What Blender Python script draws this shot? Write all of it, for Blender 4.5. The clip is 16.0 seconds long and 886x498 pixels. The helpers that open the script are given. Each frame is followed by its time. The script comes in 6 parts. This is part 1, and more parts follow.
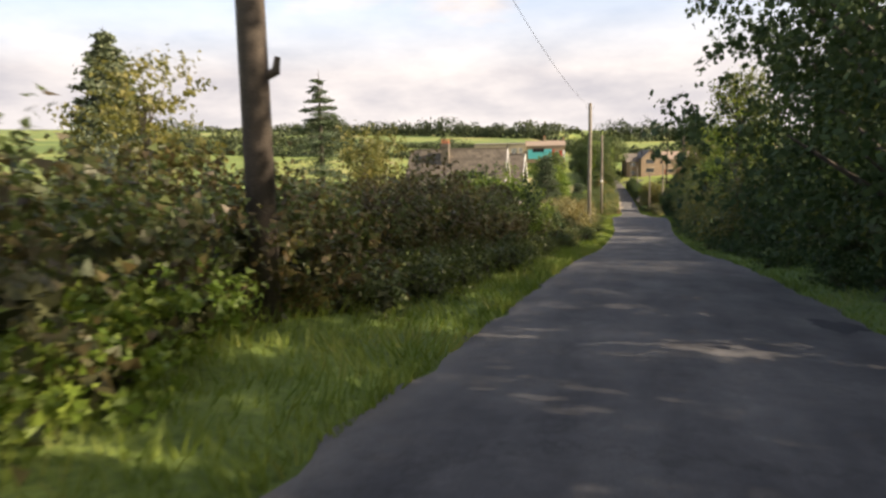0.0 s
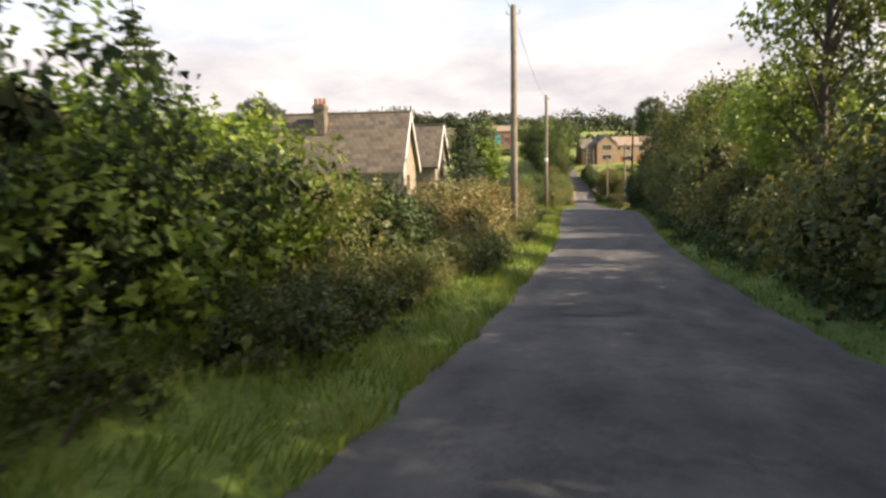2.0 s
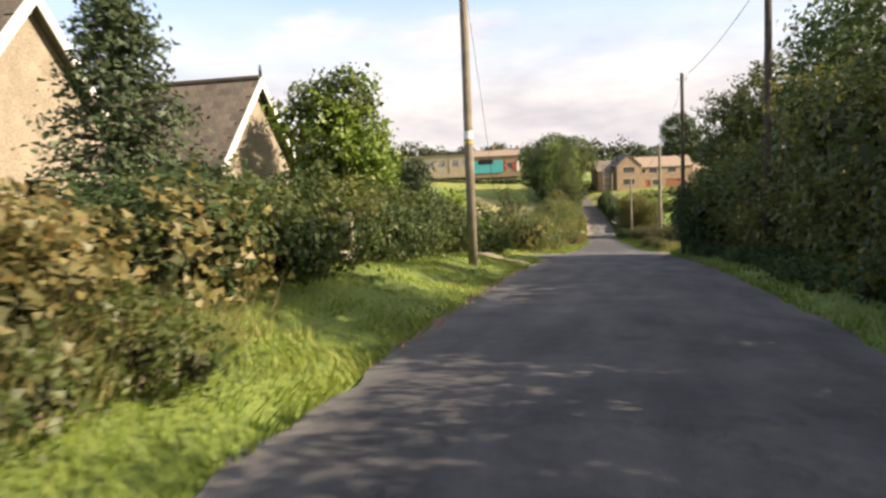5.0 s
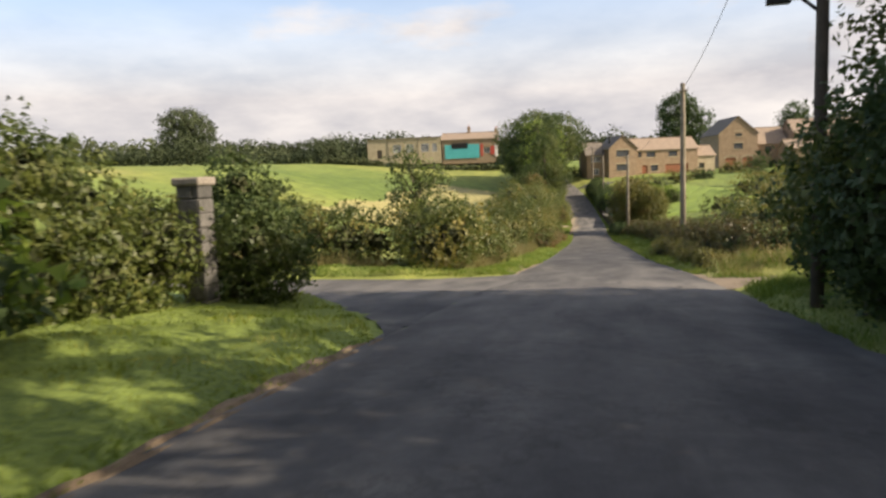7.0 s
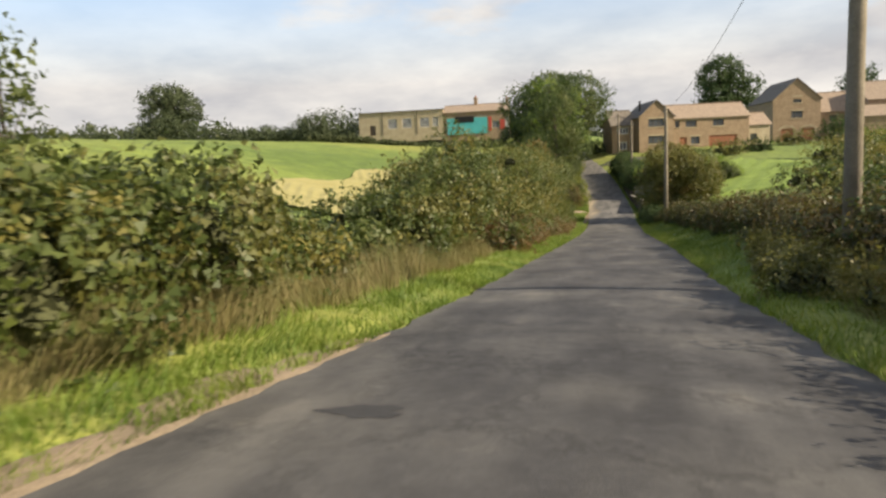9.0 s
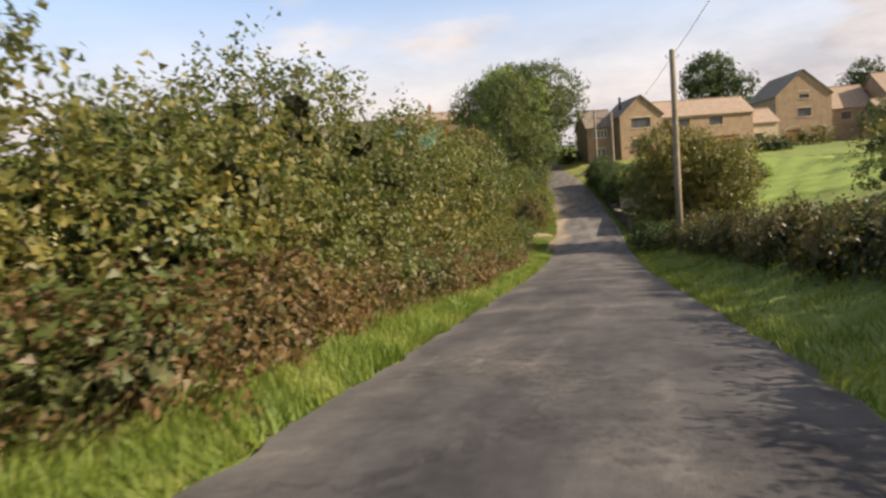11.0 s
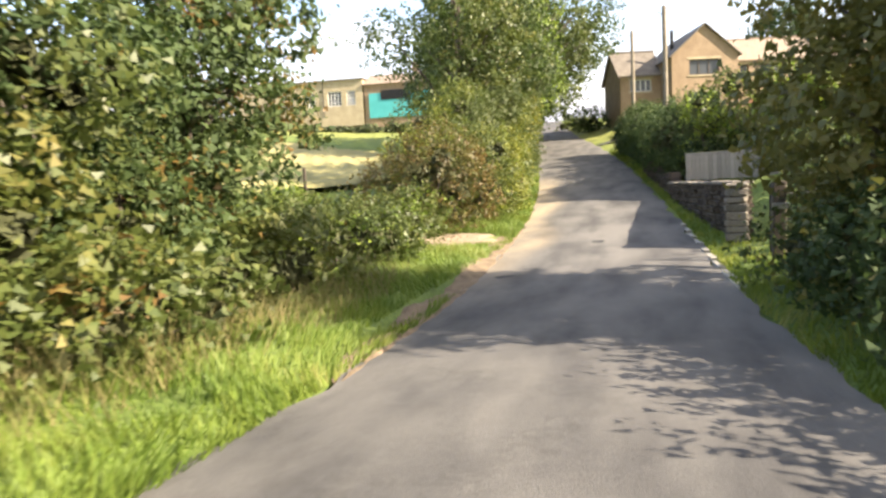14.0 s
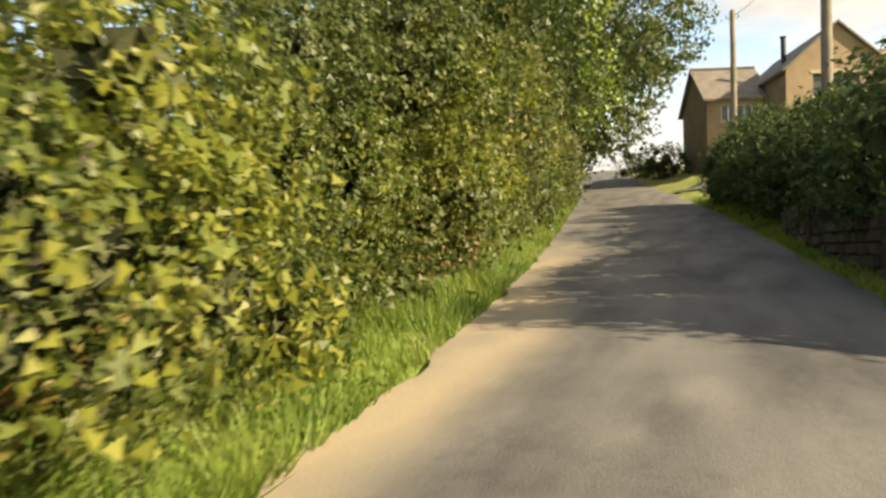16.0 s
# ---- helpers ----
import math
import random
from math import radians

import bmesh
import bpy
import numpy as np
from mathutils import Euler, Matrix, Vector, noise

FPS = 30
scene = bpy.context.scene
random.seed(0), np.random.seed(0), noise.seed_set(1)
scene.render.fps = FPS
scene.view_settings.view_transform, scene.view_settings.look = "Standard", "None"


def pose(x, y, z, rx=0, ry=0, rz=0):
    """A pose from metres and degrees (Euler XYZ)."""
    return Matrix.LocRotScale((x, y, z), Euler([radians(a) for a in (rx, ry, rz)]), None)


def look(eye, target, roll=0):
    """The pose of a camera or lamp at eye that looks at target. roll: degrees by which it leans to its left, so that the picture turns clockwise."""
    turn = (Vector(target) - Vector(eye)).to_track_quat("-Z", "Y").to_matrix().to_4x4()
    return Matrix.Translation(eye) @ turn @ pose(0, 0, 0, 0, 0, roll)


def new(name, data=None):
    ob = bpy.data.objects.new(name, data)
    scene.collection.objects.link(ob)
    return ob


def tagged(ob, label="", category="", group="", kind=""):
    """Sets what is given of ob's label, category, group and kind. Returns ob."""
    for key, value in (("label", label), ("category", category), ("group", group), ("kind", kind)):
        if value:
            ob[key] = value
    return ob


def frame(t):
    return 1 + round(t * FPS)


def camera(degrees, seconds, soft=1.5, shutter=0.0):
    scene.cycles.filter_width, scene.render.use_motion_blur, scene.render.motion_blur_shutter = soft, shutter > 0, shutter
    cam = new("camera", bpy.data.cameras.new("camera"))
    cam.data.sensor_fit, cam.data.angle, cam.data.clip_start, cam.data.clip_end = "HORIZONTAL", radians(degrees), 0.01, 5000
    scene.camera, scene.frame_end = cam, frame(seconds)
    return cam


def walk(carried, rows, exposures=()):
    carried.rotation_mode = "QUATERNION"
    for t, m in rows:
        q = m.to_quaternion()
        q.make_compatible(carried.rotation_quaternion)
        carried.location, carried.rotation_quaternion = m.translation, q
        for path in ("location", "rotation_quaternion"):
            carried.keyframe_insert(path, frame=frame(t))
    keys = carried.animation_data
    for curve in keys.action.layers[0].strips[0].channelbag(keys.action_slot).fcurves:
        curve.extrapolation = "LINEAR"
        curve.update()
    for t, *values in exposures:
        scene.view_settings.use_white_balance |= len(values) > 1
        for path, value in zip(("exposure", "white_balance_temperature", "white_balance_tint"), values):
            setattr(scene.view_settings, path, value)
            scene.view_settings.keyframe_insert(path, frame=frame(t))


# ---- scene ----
cam = camera(67.0, 16.0, soft=2.6, shutter=0.14)
EXPOSURES = [(0.0, 1.02, 7150, 18), (0.5, 1.13, 7150, 18), (1.5, 0.93, 7150, 18), (2.0, 1.15, 7200, 18), (2.5, 1.15, 7150, 18), (3.0, 0.75, 7150, 18), (5.5, 1.13, 7150, 18), (6.0, 1.13, 7150, 18), (6.5, 0.73, 7150, 18), (7.0, 0.82, 7050, 16), (7.5, 0.82, 7050, 14), (8.0, 0.72, 7050, 13), (9.0, 0.76, 7050, 12), (11.5, 0.85, 7250, 20), (12.3, 1.15, 7450, 20), (13.0, 1.56, 7700, 20), (13.5, 2.01, 7400, 18), (14.0, 1.93, 6850, 15), (14.5, 1.36, 6800, 14), (15.0, 1.17, 7550, 18), (15.5, 0.76, 8650, 18), (16.0, 1.3, 8050, 9)]
PATH = [
    (0, 0.00, -0.00, 1.39, 16.50, -7.83, -1.15),
    (0.5, -0.16, 5.06, 0.94, 15.53, -7.50, -1.68),
    (1, -0.22, 10.27, 0.49, 14.66, -7.01, -2.41),
    (1.5, -0.29, 15.68, 0.03, 13.53, -7.57, -1.33),
    (2, -0.31, 21.07, -0.41, 12.90, -8.56, -1.22),
    (2.5, -0.40, 26.39, -1.19, 12.73, -7.54, -2.77),
    (3, -0.25, 31.79, -1.71, 12.09, -6.57, -3.25),
    (5.5, 0.03, 59.02, -3.01, 15.13, -5.35, -2.52),
    (6, -0.15, 64.57, -3.33, 15.07, -5.51, -2.72),
    (6.5, -0.12, 70.22, -3.75, 14.80, -5.94, -2.78),
    (7, -0.12, 75.71, -4.23, 14.02, -6.06, -2.34),
    (7.5, -0.04, 81.16, -4.64, 13.65, -6.04, -2.50),
    (8, 0.04, 86.46, -5.04, 14.10, -6.50, -3.10),
    (8.5, 0.08, 91.71, -5.61, 15.12, -7.04, -2.76),
    (9, -0.00, 96.96, -6.05, 16.53, -7.06, -2.76),
    (11.5, -0.61, 122.77, -8.01, 14.86, -4.65, -4.66),
    (12, -0.59, 127.77, -8.35, 15.42, -5.38, -4.66),
    (12.5, -0.67, 132.74, -8.82, 15.82, -6.18, -4.93),
    (13, -0.77, 137.57, -9.22, 16.70, -5.95, -5.56),
    (13.5, -1.06, 142.14, -9.55, 17.43, -5.50, -4.58),
    (14, -1.40, 146.43, -9.83, 17.74, -5.00, -2.88),
    (14.5, -1.64, 150.52, -9.99, 18.94, -3.78, -3.13),
    (15, -1.94, 154.70, -10.11, 20.65, -1.75, -2.30),
    (15.5, -2.43, 158.92, -9.95, 21.57, -0.74, -1.58),
    (16, -2.88, 163.11, -9.67, 23.16, 0.10, -0.96),
]


def facing(x, y, z, yaw, pitch):
    a, b = radians(yaw), radians(pitch)
    return (x - 10 * math.sin(a) * math.cos(b), y + 10 * math.cos(a) * math.cos(b), z + 10 * math.sin(b))


walk(cam, [(t, look((x, y, z), facing(x, y, z, yaw, pitch), roll)) for t, x, y, z, yaw, pitch, roll in PATH], EXPOSURES)

# ---- sky and sun ----
SUN_WAY = Vector((1.0, -0.01, 0.0)).normalized()
SUN_HIGH = radians(31)
sun_data = bpy.data.lights.new("sun", "SUN")
sun_data.energy, sun_data.angle, sun_data.color = 5.0, radians(0.6), (1.0, 0.90, 0.72)
sun = new("sun", sun_data)
to_sun = Vector((SUN_WAY.x * math.cos(SUN_HIGH), SUN_WAY.y * math.cos(SUN_HIGH), math.sin(SUN_HIGH)))
sun.matrix_world = look(to_sun * 100, (0, 0, 0))

world = bpy.data.worlds.new("sky")
scene.world = world
world.use_nodes = True
wn, wl = world.node_tree.nodes, world.node_tree.links
wn.clear()
w_out, w_bg, w_sky = wn.new("ShaderNodeOutputWorld"), wn.new("ShaderNodeBackground"), wn.new("ShaderNodeTexSky")
w_sky.sky_type, w_sky.sun_disc = "NISHITA", False
w_sky.sun_elevation, w_sky.sun_rotation = SUN_HIGH, math.atan2(SUN_WAY.x, SUN_WAY.y)
w_sky.air_density, w_sky.dust_density = 1.0, 1.5
w_bg.inputs["Strength"].default_value = 0.06
w_co, w_map, w_noise, w_ramp, w_mix = (wn.new("ShaderNodeTexCoord"), wn.new("ShaderNodeMapping"), wn.new("ShaderNodeTexNoise"),
                                       wn.new("ShaderNodeValToRGB"), wn.new("ShaderNodeMix"))
w_map.inputs["Scale"].default_value = (1.0, 1.0, 2.9)
w_map.inputs["Location"].default_value = (0.35, 0.2, 0.1)
w_noise.inputs["Scale"].default_value, w_noise.inputs["Detail"].default_value, w_noise.inputs["Roughness"].default_value = 2.3, 7.0, 0.55
w_ramp.color_ramp.elements[0].position, w_ramp.color_ramp.elements[1].position = 0.42, 0.57
w_tone, w_toner = wn.new("ShaderNodeTexNoise"), wn.new("ShaderNodeValToRGB")
w_tone.inputs["Scale"].default_value, w_tone.inputs["Detail"].default_value, w_tone.inputs["Roughness"].default_value = 4.2, 8.0, 0.58
w_toner.color_ramp.elements[0].position, w_toner.color_ramp.elements[1].position = 0.35, 0.65
w_toner.color_ramp.elements[0].color, w_toner.color_ramp.elements[1].color = (5.5, 5.75, 6.3, 1), (8.9, 8.9, 8.8, 1)
w_mix.data_type = "RGBA"
wl.new(w_co.outputs["Generated"], w_map.inputs["Vector"])
wl.new(w_map.outputs["Vector"], w_noise.inputs["Vector"])
wl.new(w_map.outputs["Vector"], w_tone.inputs["Vector"])
w_side, w_bias = wn.new("ShaderNodeSeparateXYZ"), wn.new("ShaderNodeMath")
w_bias.operation = "MULTIPLY_ADD"
w_bias.inputs[1].default_value = 0.26
wl.new(w_co.outputs["Generated"], w_side.inputs["Vector"])
wl.new(w_side.outputs["X"], w_bias.inputs[0])
wl.new(w_noise.outputs["Fac"], w_bias.inputs[2])
wl.new(w_bias.outputs[0], w_ramp.inputs["Fac"])
wl.new(w_tone.outputs["Fac"], w_toner.inputs["Fac"])
w_sep, w_low = wn.new("ShaderNodeSeparateXYZ"), wn.new("ShaderNodeMapRange")
w_low.inputs["From Min"].default_value, w_low.inputs["From Max"].default_value = 0.12, 0.27
w_low.inputs["To Min"].default_value, w_low.inputs["To Max"].default_value = 1.0, 0.0
w_max = wn.new("ShaderNodeMath")
w_max.operation = "MAXIMUM"
wl.new(w_co.outputs["Generated"], w_sep.inputs["Vector"])
wl.new(w_sep.outputs["Z"], w_low.inputs["Value"])
wl.new(w_ramp.outputs["Color"], w_max.inputs[0])
wl.new(w_low.outputs["Result"], w_max.inputs[1])
wl.new(w_max.outputs[0], w_mix.inputs["Factor"])
w_clear = wn.new("ShaderNodeVectorMath")
w_clear.operation = "SCALE"
w_clear.inputs["Scale"].default_value = 2.4
wl.new(w_sky.outputs["Color"], w_clear.inputs[0])
wl.new(w_clear.outputs["Vector"], w_mix.inputs["A"])
wl.new(w_toner.outputs["Color"], w_mix.inputs["B"])
wl.new(w_mix.outputs["Result"], w_bg.inputs["Color"])
wl.new(w_bg.outputs["Background"], w_out.inputs["Surface"])


# ---- materials ----
def shader(name):
    m = bpy.data.materials.new(name)
    m.use_nodes = True
    nt = m.node_tree
    return m, nt.nodes, nt.links, nt.nodes["Principled BSDF"]


def ramp(nodes, stops):
    r = nodes.new("ShaderNodeValToRGB")
    while len(r.color_ramp.elements) < len(stops):
        r.color_ramp.elements.new(0.5)
    for e, (p, c) in zip(r.color_ramp.elements, stops):
        e.position, e.color = p, (*c, 1)
    return r


def rough_stuff(name, dark, light, scale=4.0, fine=40.0, rough=0.85, bump=0.3, metal=0.0, stain=None, dist=0.02, vary=0.0):
    """A surface with colour varied at two scales, and fine relief."""
    m, n, l, b = shader(name)
    co = n.new("ShaderNodeTexCoord")
    a, f = n.new("ShaderNodeTexNoise"), n.new("ShaderNodeTexNoise")
    a.inputs["Scale"].default_value, a.inputs["Detail"].default_value = scale, 6
    f.inputs["Scale"].default_value, f.inputs["Detail"].default_value = fine, 3
    for t in (a, f):
        l.new(co.outputs["Object"], t.inputs["Vector"])
    mix = n.new("ShaderNodeMath")
    mix.operation = "MULTIPLY_ADD"
    mix.inputs[1].default_value = 0.45
    half = n.new("ShaderNodeMath")
    half.operation = "MULTIPLY"
    half.inputs[1].default_value = 0.55
    l.new(f.outputs["Fac"], half.inputs[0])
    l.new(a.outputs["Fac"], mix.inputs[0])
    l.new(half.outputs[0], mix.inputs[2])
    stops = [(0.33, dark), (0.66, light)]
    if stain:
        stops.append((0.78, stain))
    r = ramp(n, stops)
    l.new(mix.outputs[0], r.inputs["Fac"])
    last = r.outputs["Color"]
    if vary:
        info, tone, mx = n.new("ShaderNodeObjectInfo"), ramp(n, [(0.0, (1 - vary,) * 3), (1.0, (1 + vary, 1 + vary * 0.9, 1 + vary * 0.8))]), n.new("ShaderNodeMix")
        mx.data_type, mx.blend_type = "RGBA", "MULTIPLY"
        mx.inputs["Factor"].default_value = 1.0
        l.new(info.outputs["Random"], tone.inputs["Fac"])
        l.new(last, mx.inputs["A"])
        l.new(tone.outputs["Color"], mx.inputs["B"])
        last = mx.outputs["Result"]
    l.new(last, b.inputs["Base Color"])
    b.inputs["Roughness"].default_value, b.inputs["Metallic"].default_value = rough, metal
    bp = n.new("ShaderNodeBump")
    bp.inputs["Strength"].default_value, bp.inputs["Distance"].default_value = bump, dist
    l.new(f.outputs["Fac"], bp.inputs["Height"])
    l.new(bp.outputs["Normal"], b.inputs["Normal"])
    return m


def leafy(name, cols, gloss=0.5, through_light=0.42, clump=1.5):
    """Leaves: sprays of one tone, each leaf a little off it; some light passes through."""
    m, n, l, b = shader(name)
    geo, info, co = n.new("ShaderNodeNewGeometry"), n.new("ShaderNodeObjectInfo"), n.new("ShaderNodeTexCoord")
    shift, noise, even = n.new("ShaderNodeVectorMath"), n.new("ShaderNodeTexNoise"), n.new("ShaderNodeMapRange")
    far = n.new("ShaderNodeMath")
    far.operation = "MULTIPLY"
    far.inputs[1].default_value = 60.0
    l.new(info.outputs["Random"], far.inputs[0])
    l.new(co.outputs["Object"], shift.inputs[0])
    l.new(far.outputs[0], shift.inputs[1])
    noise.inputs["Scale"].default_value, noise.inputs["Detail"].default_value = clump, 3
    l.new(shift.outputs["Vector"], noise.inputs["Vector"])
    even.inputs["From Min"].default_value, even.inputs["From Max"].default_value = 0.32, 0.68
    even.inputs["To Min"].default_value, even.inputs["To Max"].default_value = 0.0, 0.6
    l.new(noise.outputs["Fac"], even.inputs["Value"])
    fac = n.new("ShaderNodeMath")
    fac.operation = "MULTIPLY_ADD"
    fac.inputs[1].default_value = 0.4
    l.new(geo.outputs["Random Per Island"], fac.inputs[0])
    l.new(even.outputs["Result"], fac.inputs[2])
    r = ramp(n, [(i / max(1, len(cols) - 1), c) for i, c in enumerate(cols)])
    l.new(fac.outputs[0], r.inputs["Fac"])
    own, tint = ramp(n, [(0.0, (0.80, 0.84, 0.85)), (0.5, (1.0, 1.0, 1.0)), (1.0, (1.22, 1.12, 1.0))]), n.new("ShaderNodeMix")
    tint.data_type, tint.blend_type = "RGBA", "MULTIPLY"
    tint.inputs["Factor"].default_value = 1.0
    l.new(info.outputs["Random"], own.inputs["Fac"])
    l.new(r.outputs["Color"], tint.inputs["A"])
    l.new(own.outputs["Color"], tint.inputs["B"])
    l.new(tint.outputs["Result"], b.inputs["Base Color"])
    b.inputs["Roughness"].default_value = gloss
    tr, mix = n.new("ShaderNodeBsdfTranslucent"), n.new("ShaderNodeMixShader")
    l.new(tint.outputs["Result"], tr.inputs["Color"])
    mix.inputs["Fac"].default_value = through_light
    l.new(b.outputs["BSDF"], mix.inputs[1])
    l.new(tr.outputs["BSDF"], mix.inputs[2])
    l.new(mix.outputs["Shader"], n["Material Output"].inputs["Surface"])
    return m


LEAF = {
    "hedge": leafy("hedge_leaves", [(0.040, 0.062, 0.014), (0.078, 0.108, 0.024), (0.118, 0.146, 0.036), (0.175, 0.182, 0.052)]),
    "dark": leafy("dark_leaves", [(0.021, 0.043, 0.013), (0.041, 0.073, 0.020), (0.066, 0.105, 0.030), (0.105, 0.140, 0.044)], 0.75, 0.35),
    "bright": leafy("bright_leaves", [(0.090, 0.154, 0.019), (0.165, 0.253, 0.035), (0.254, 0.336, 0.050), (0.359, 0.406, 0.075)]),
    "olive": leafy("olive_leaves", [(0.066, 0.084, 0.019), (0.135, 0.140, 0.033), (0.194, 0.182, 0.044), (0.284, 0.237, 0.062)]),
    "brown": leafy("bramble_leaves", [(0.053, 0.039, 0.015), (0.112, 0.081, 0.027), (0.083, 0.098, 0.025), (0.194, 0.133, 0.050)]),
    "rust": leafy("bracken_fronds", [(0.075, 0.046, 0.021), (0.13, 0.082, 0.034), (0.19, 0.135, 0.055), (0.11, 0.12, 0.035)]),
    "yellow": leafy("yellowing_leaves", [(0.08, 0.115, 0.016), (0.14, 0.18, 0.026), (0.25, 0.255, 0.042), (0.12, 0.16, 0.026)]),
    "autumn": leafy("autumn_leaves", [(0.130, 0.078, 0.026), (0.220, 0.138, 0.042), (0.150, 0.148, 0.040), (0.280, 0.195, 0.066)]),
    "straw": leafy("olive_straw_leaves", [(0.085, 0.10, 0.026), (0.16, 0.155, 0.05), (0.26, 0.22, 0.085), (0.14, 0.155, 0.042)]),
    "conifer": leafy("conifer_needles", [(0.034, 0.056, 0.022), (0.060, 0.091, 0.035), (0.090, 0.119, 0.045)], 0.6, 0.15),
    "blue": leafy("bluish_needles", [(0.045, 0.068, 0.040), (0.083, 0.112, 0.062), (0.120, 0.147, 0.081)], 0.6, 0.15),
    "oak": leafy("oak_leaves", [(0.024, 0.045, 0.009), (0.048, 0.081, 0.016), (0.081, 0.116, 0.025), (0.119, 0.151, 0.036)]),
    "far": leafy("far_leaves", [(0.031, 0.046, 0.019), (0.050, 0.068, 0.026), (0.074, 0.089, 0.033)], 0.8, 0.1),
}
GRASS = leafy("grass_blades", [(0.075, 0.13, 0.018), (0.14, 0.215, 0.03), (0.22, 0.285, 0.048), (0.34, 0.33, 0.11)], 0.6, 0.4, 0.9)
STRAW = leafy("dry_stalks", [(0.20, 0.15, 0.06), (0.30, 0.24, 0.10), (0.24, 0.22, 0.08), (0.12, 0.13, 0.04)], 0.7, 0.3)
# dark green of the sprays that stand in for shade inside bushes
CORE_SHADE = rough_stuff("bush_core_shade", (0.032, 0.038, 0.013), (0.075, 0.08, 0.027), 5, 30)
BARK = rough_stuff("bark", (0.045, 0.036, 0.026), (0.13, 0.11, 0.085), 6, 45, 0.95, 0.8)
POLE_WOOD = rough_stuff("weathered_pole_wood", (0.13, 0.105, 0.075), (0.30, 0.26, 0.20), 3, 60, 0.9, 0.4)
TARRED = rough_stuff("tarred_pole_wood", (0.04, 0.032, 0.024), (0.12, 0.094, 0.07), 3, 60, 0.9, 0.4)
STONE = rough_stuff("sandstone", (0.21, 0.145, 0.092), (0.38, 0.275, 0.18), 1.2, 18, 0.9, 0.4)
STONE_PALE = rough_stuff("pale_sandstone", (0.32, 0.26, 0.17), (0.50, 0.42, 0.29), 1.2, 18, 0.9, 0.4)
GREY_STONE = rough_stuff("grey_stone", (0.13, 0.115, 0.095), (0.30, 0.27, 0.23), 4, 25, 0.95, 0.6, vary=0.3)
SLATE = rough_stuff("stone_slate", (0.10, 0.085, 0.07), (0.22, 0.19, 0.155), 2.0, 14, 0.9, 0.4)
TILE = rough_stuff("clay_tile", (0.20, 0.15, 0.11), (0.34, 0.262, 0.195), 2.0, 14, 0.9, 0.4)
MOSSY = rough_stuff("mossy_roof", (0.075, 0.064, 0.05), (0.165, 0.138, 0.105), 1.5, 10, 0.95, 0.4, vary=0.3)
WHITE = rough_stuff("white_paint", (0.70, 0.69, 0.66), (0.82, 0.81, 0.79), 3, 40, 0.5, 0.1)
DARK_FRAME = rough_stuff("dark_window_frame", (0.055, 0.040, 0.028), (0.09, 0.065, 0.045), 3, 40, 0.6, 0.1)
BROWN_DOOR = rough_stuff("red_brown_door", (0.22, 0.075, 0.035), (0.30, 0.11, 0.05), 3, 30, 0.6, 0.1)
TEAL = rough_stuff("teal_paint", (0.05, 0.36, 0.38), (0.08, 0.46, 0.48), 1, 20, 0.6, 0.1)
RED = rough_stuff("red_paint", (0.38, 0.045, 0.03), (0.48, 0.08, 0.05), 1, 20, 0.6, 0.1)
BRICK_RED = rough_stuff("red_chimney_clay", (0.32, 0.10, 0.05), (0.45, 0.17, 0.09), 3, 30, 0.9, 0.3)
GREY_WOOD = rough_stuff("silvered_fence_wood", (0.20, 0.18, 0.155), (0.34, 0.31, 0.275), 3, 40, 0.9, 0.4, vary=0.2)
BLACK_METAL = rough_stuff("black_iron", (0.012, 0.012, 0.013), (0.03, 0.03, 0.03), 3, 40, 0.5, 0.1, 0.6)
GREY_METAL = rough_stuff("grey_metal", (0.25, 0.26, 0.27), (0.38, 0.39, 0.40), 3, 40, 0.45, 0.1, 0.8)
CABLE = rough_stuff("cable", (0.02, 0.02, 0.02), (0.04, 0.04, 0.04), 3, 40, 0.6, 0.0)
GRAVEL = rough_stuff("kerb_stone", (0.30, 0.27, 0.22), (0.48, 0.44, 0.37), 4, 60, 0.95, 0.4)
EARTH = rough_stuff("bare_earth", (0.17, 0.13, 0.08), (0.36, 0.285, 0.195), 2.5, 40, 0.95, 0.6)

TRACK = rough_stuff("trodden_track", (0.12, 0.092, 0.06), (0.25, 0.195, 0.135), 1.2, 40, 0.95, 0.7, stain=(0.15, 0.17, 0.05))
GLASS, gn, gl, gb = shader("window_glass")
gb.inputs["Base Color"].default_value, gb.inputs["Roughness"].default_value = (0.075, 0.083, 0.09, 1), 0.06


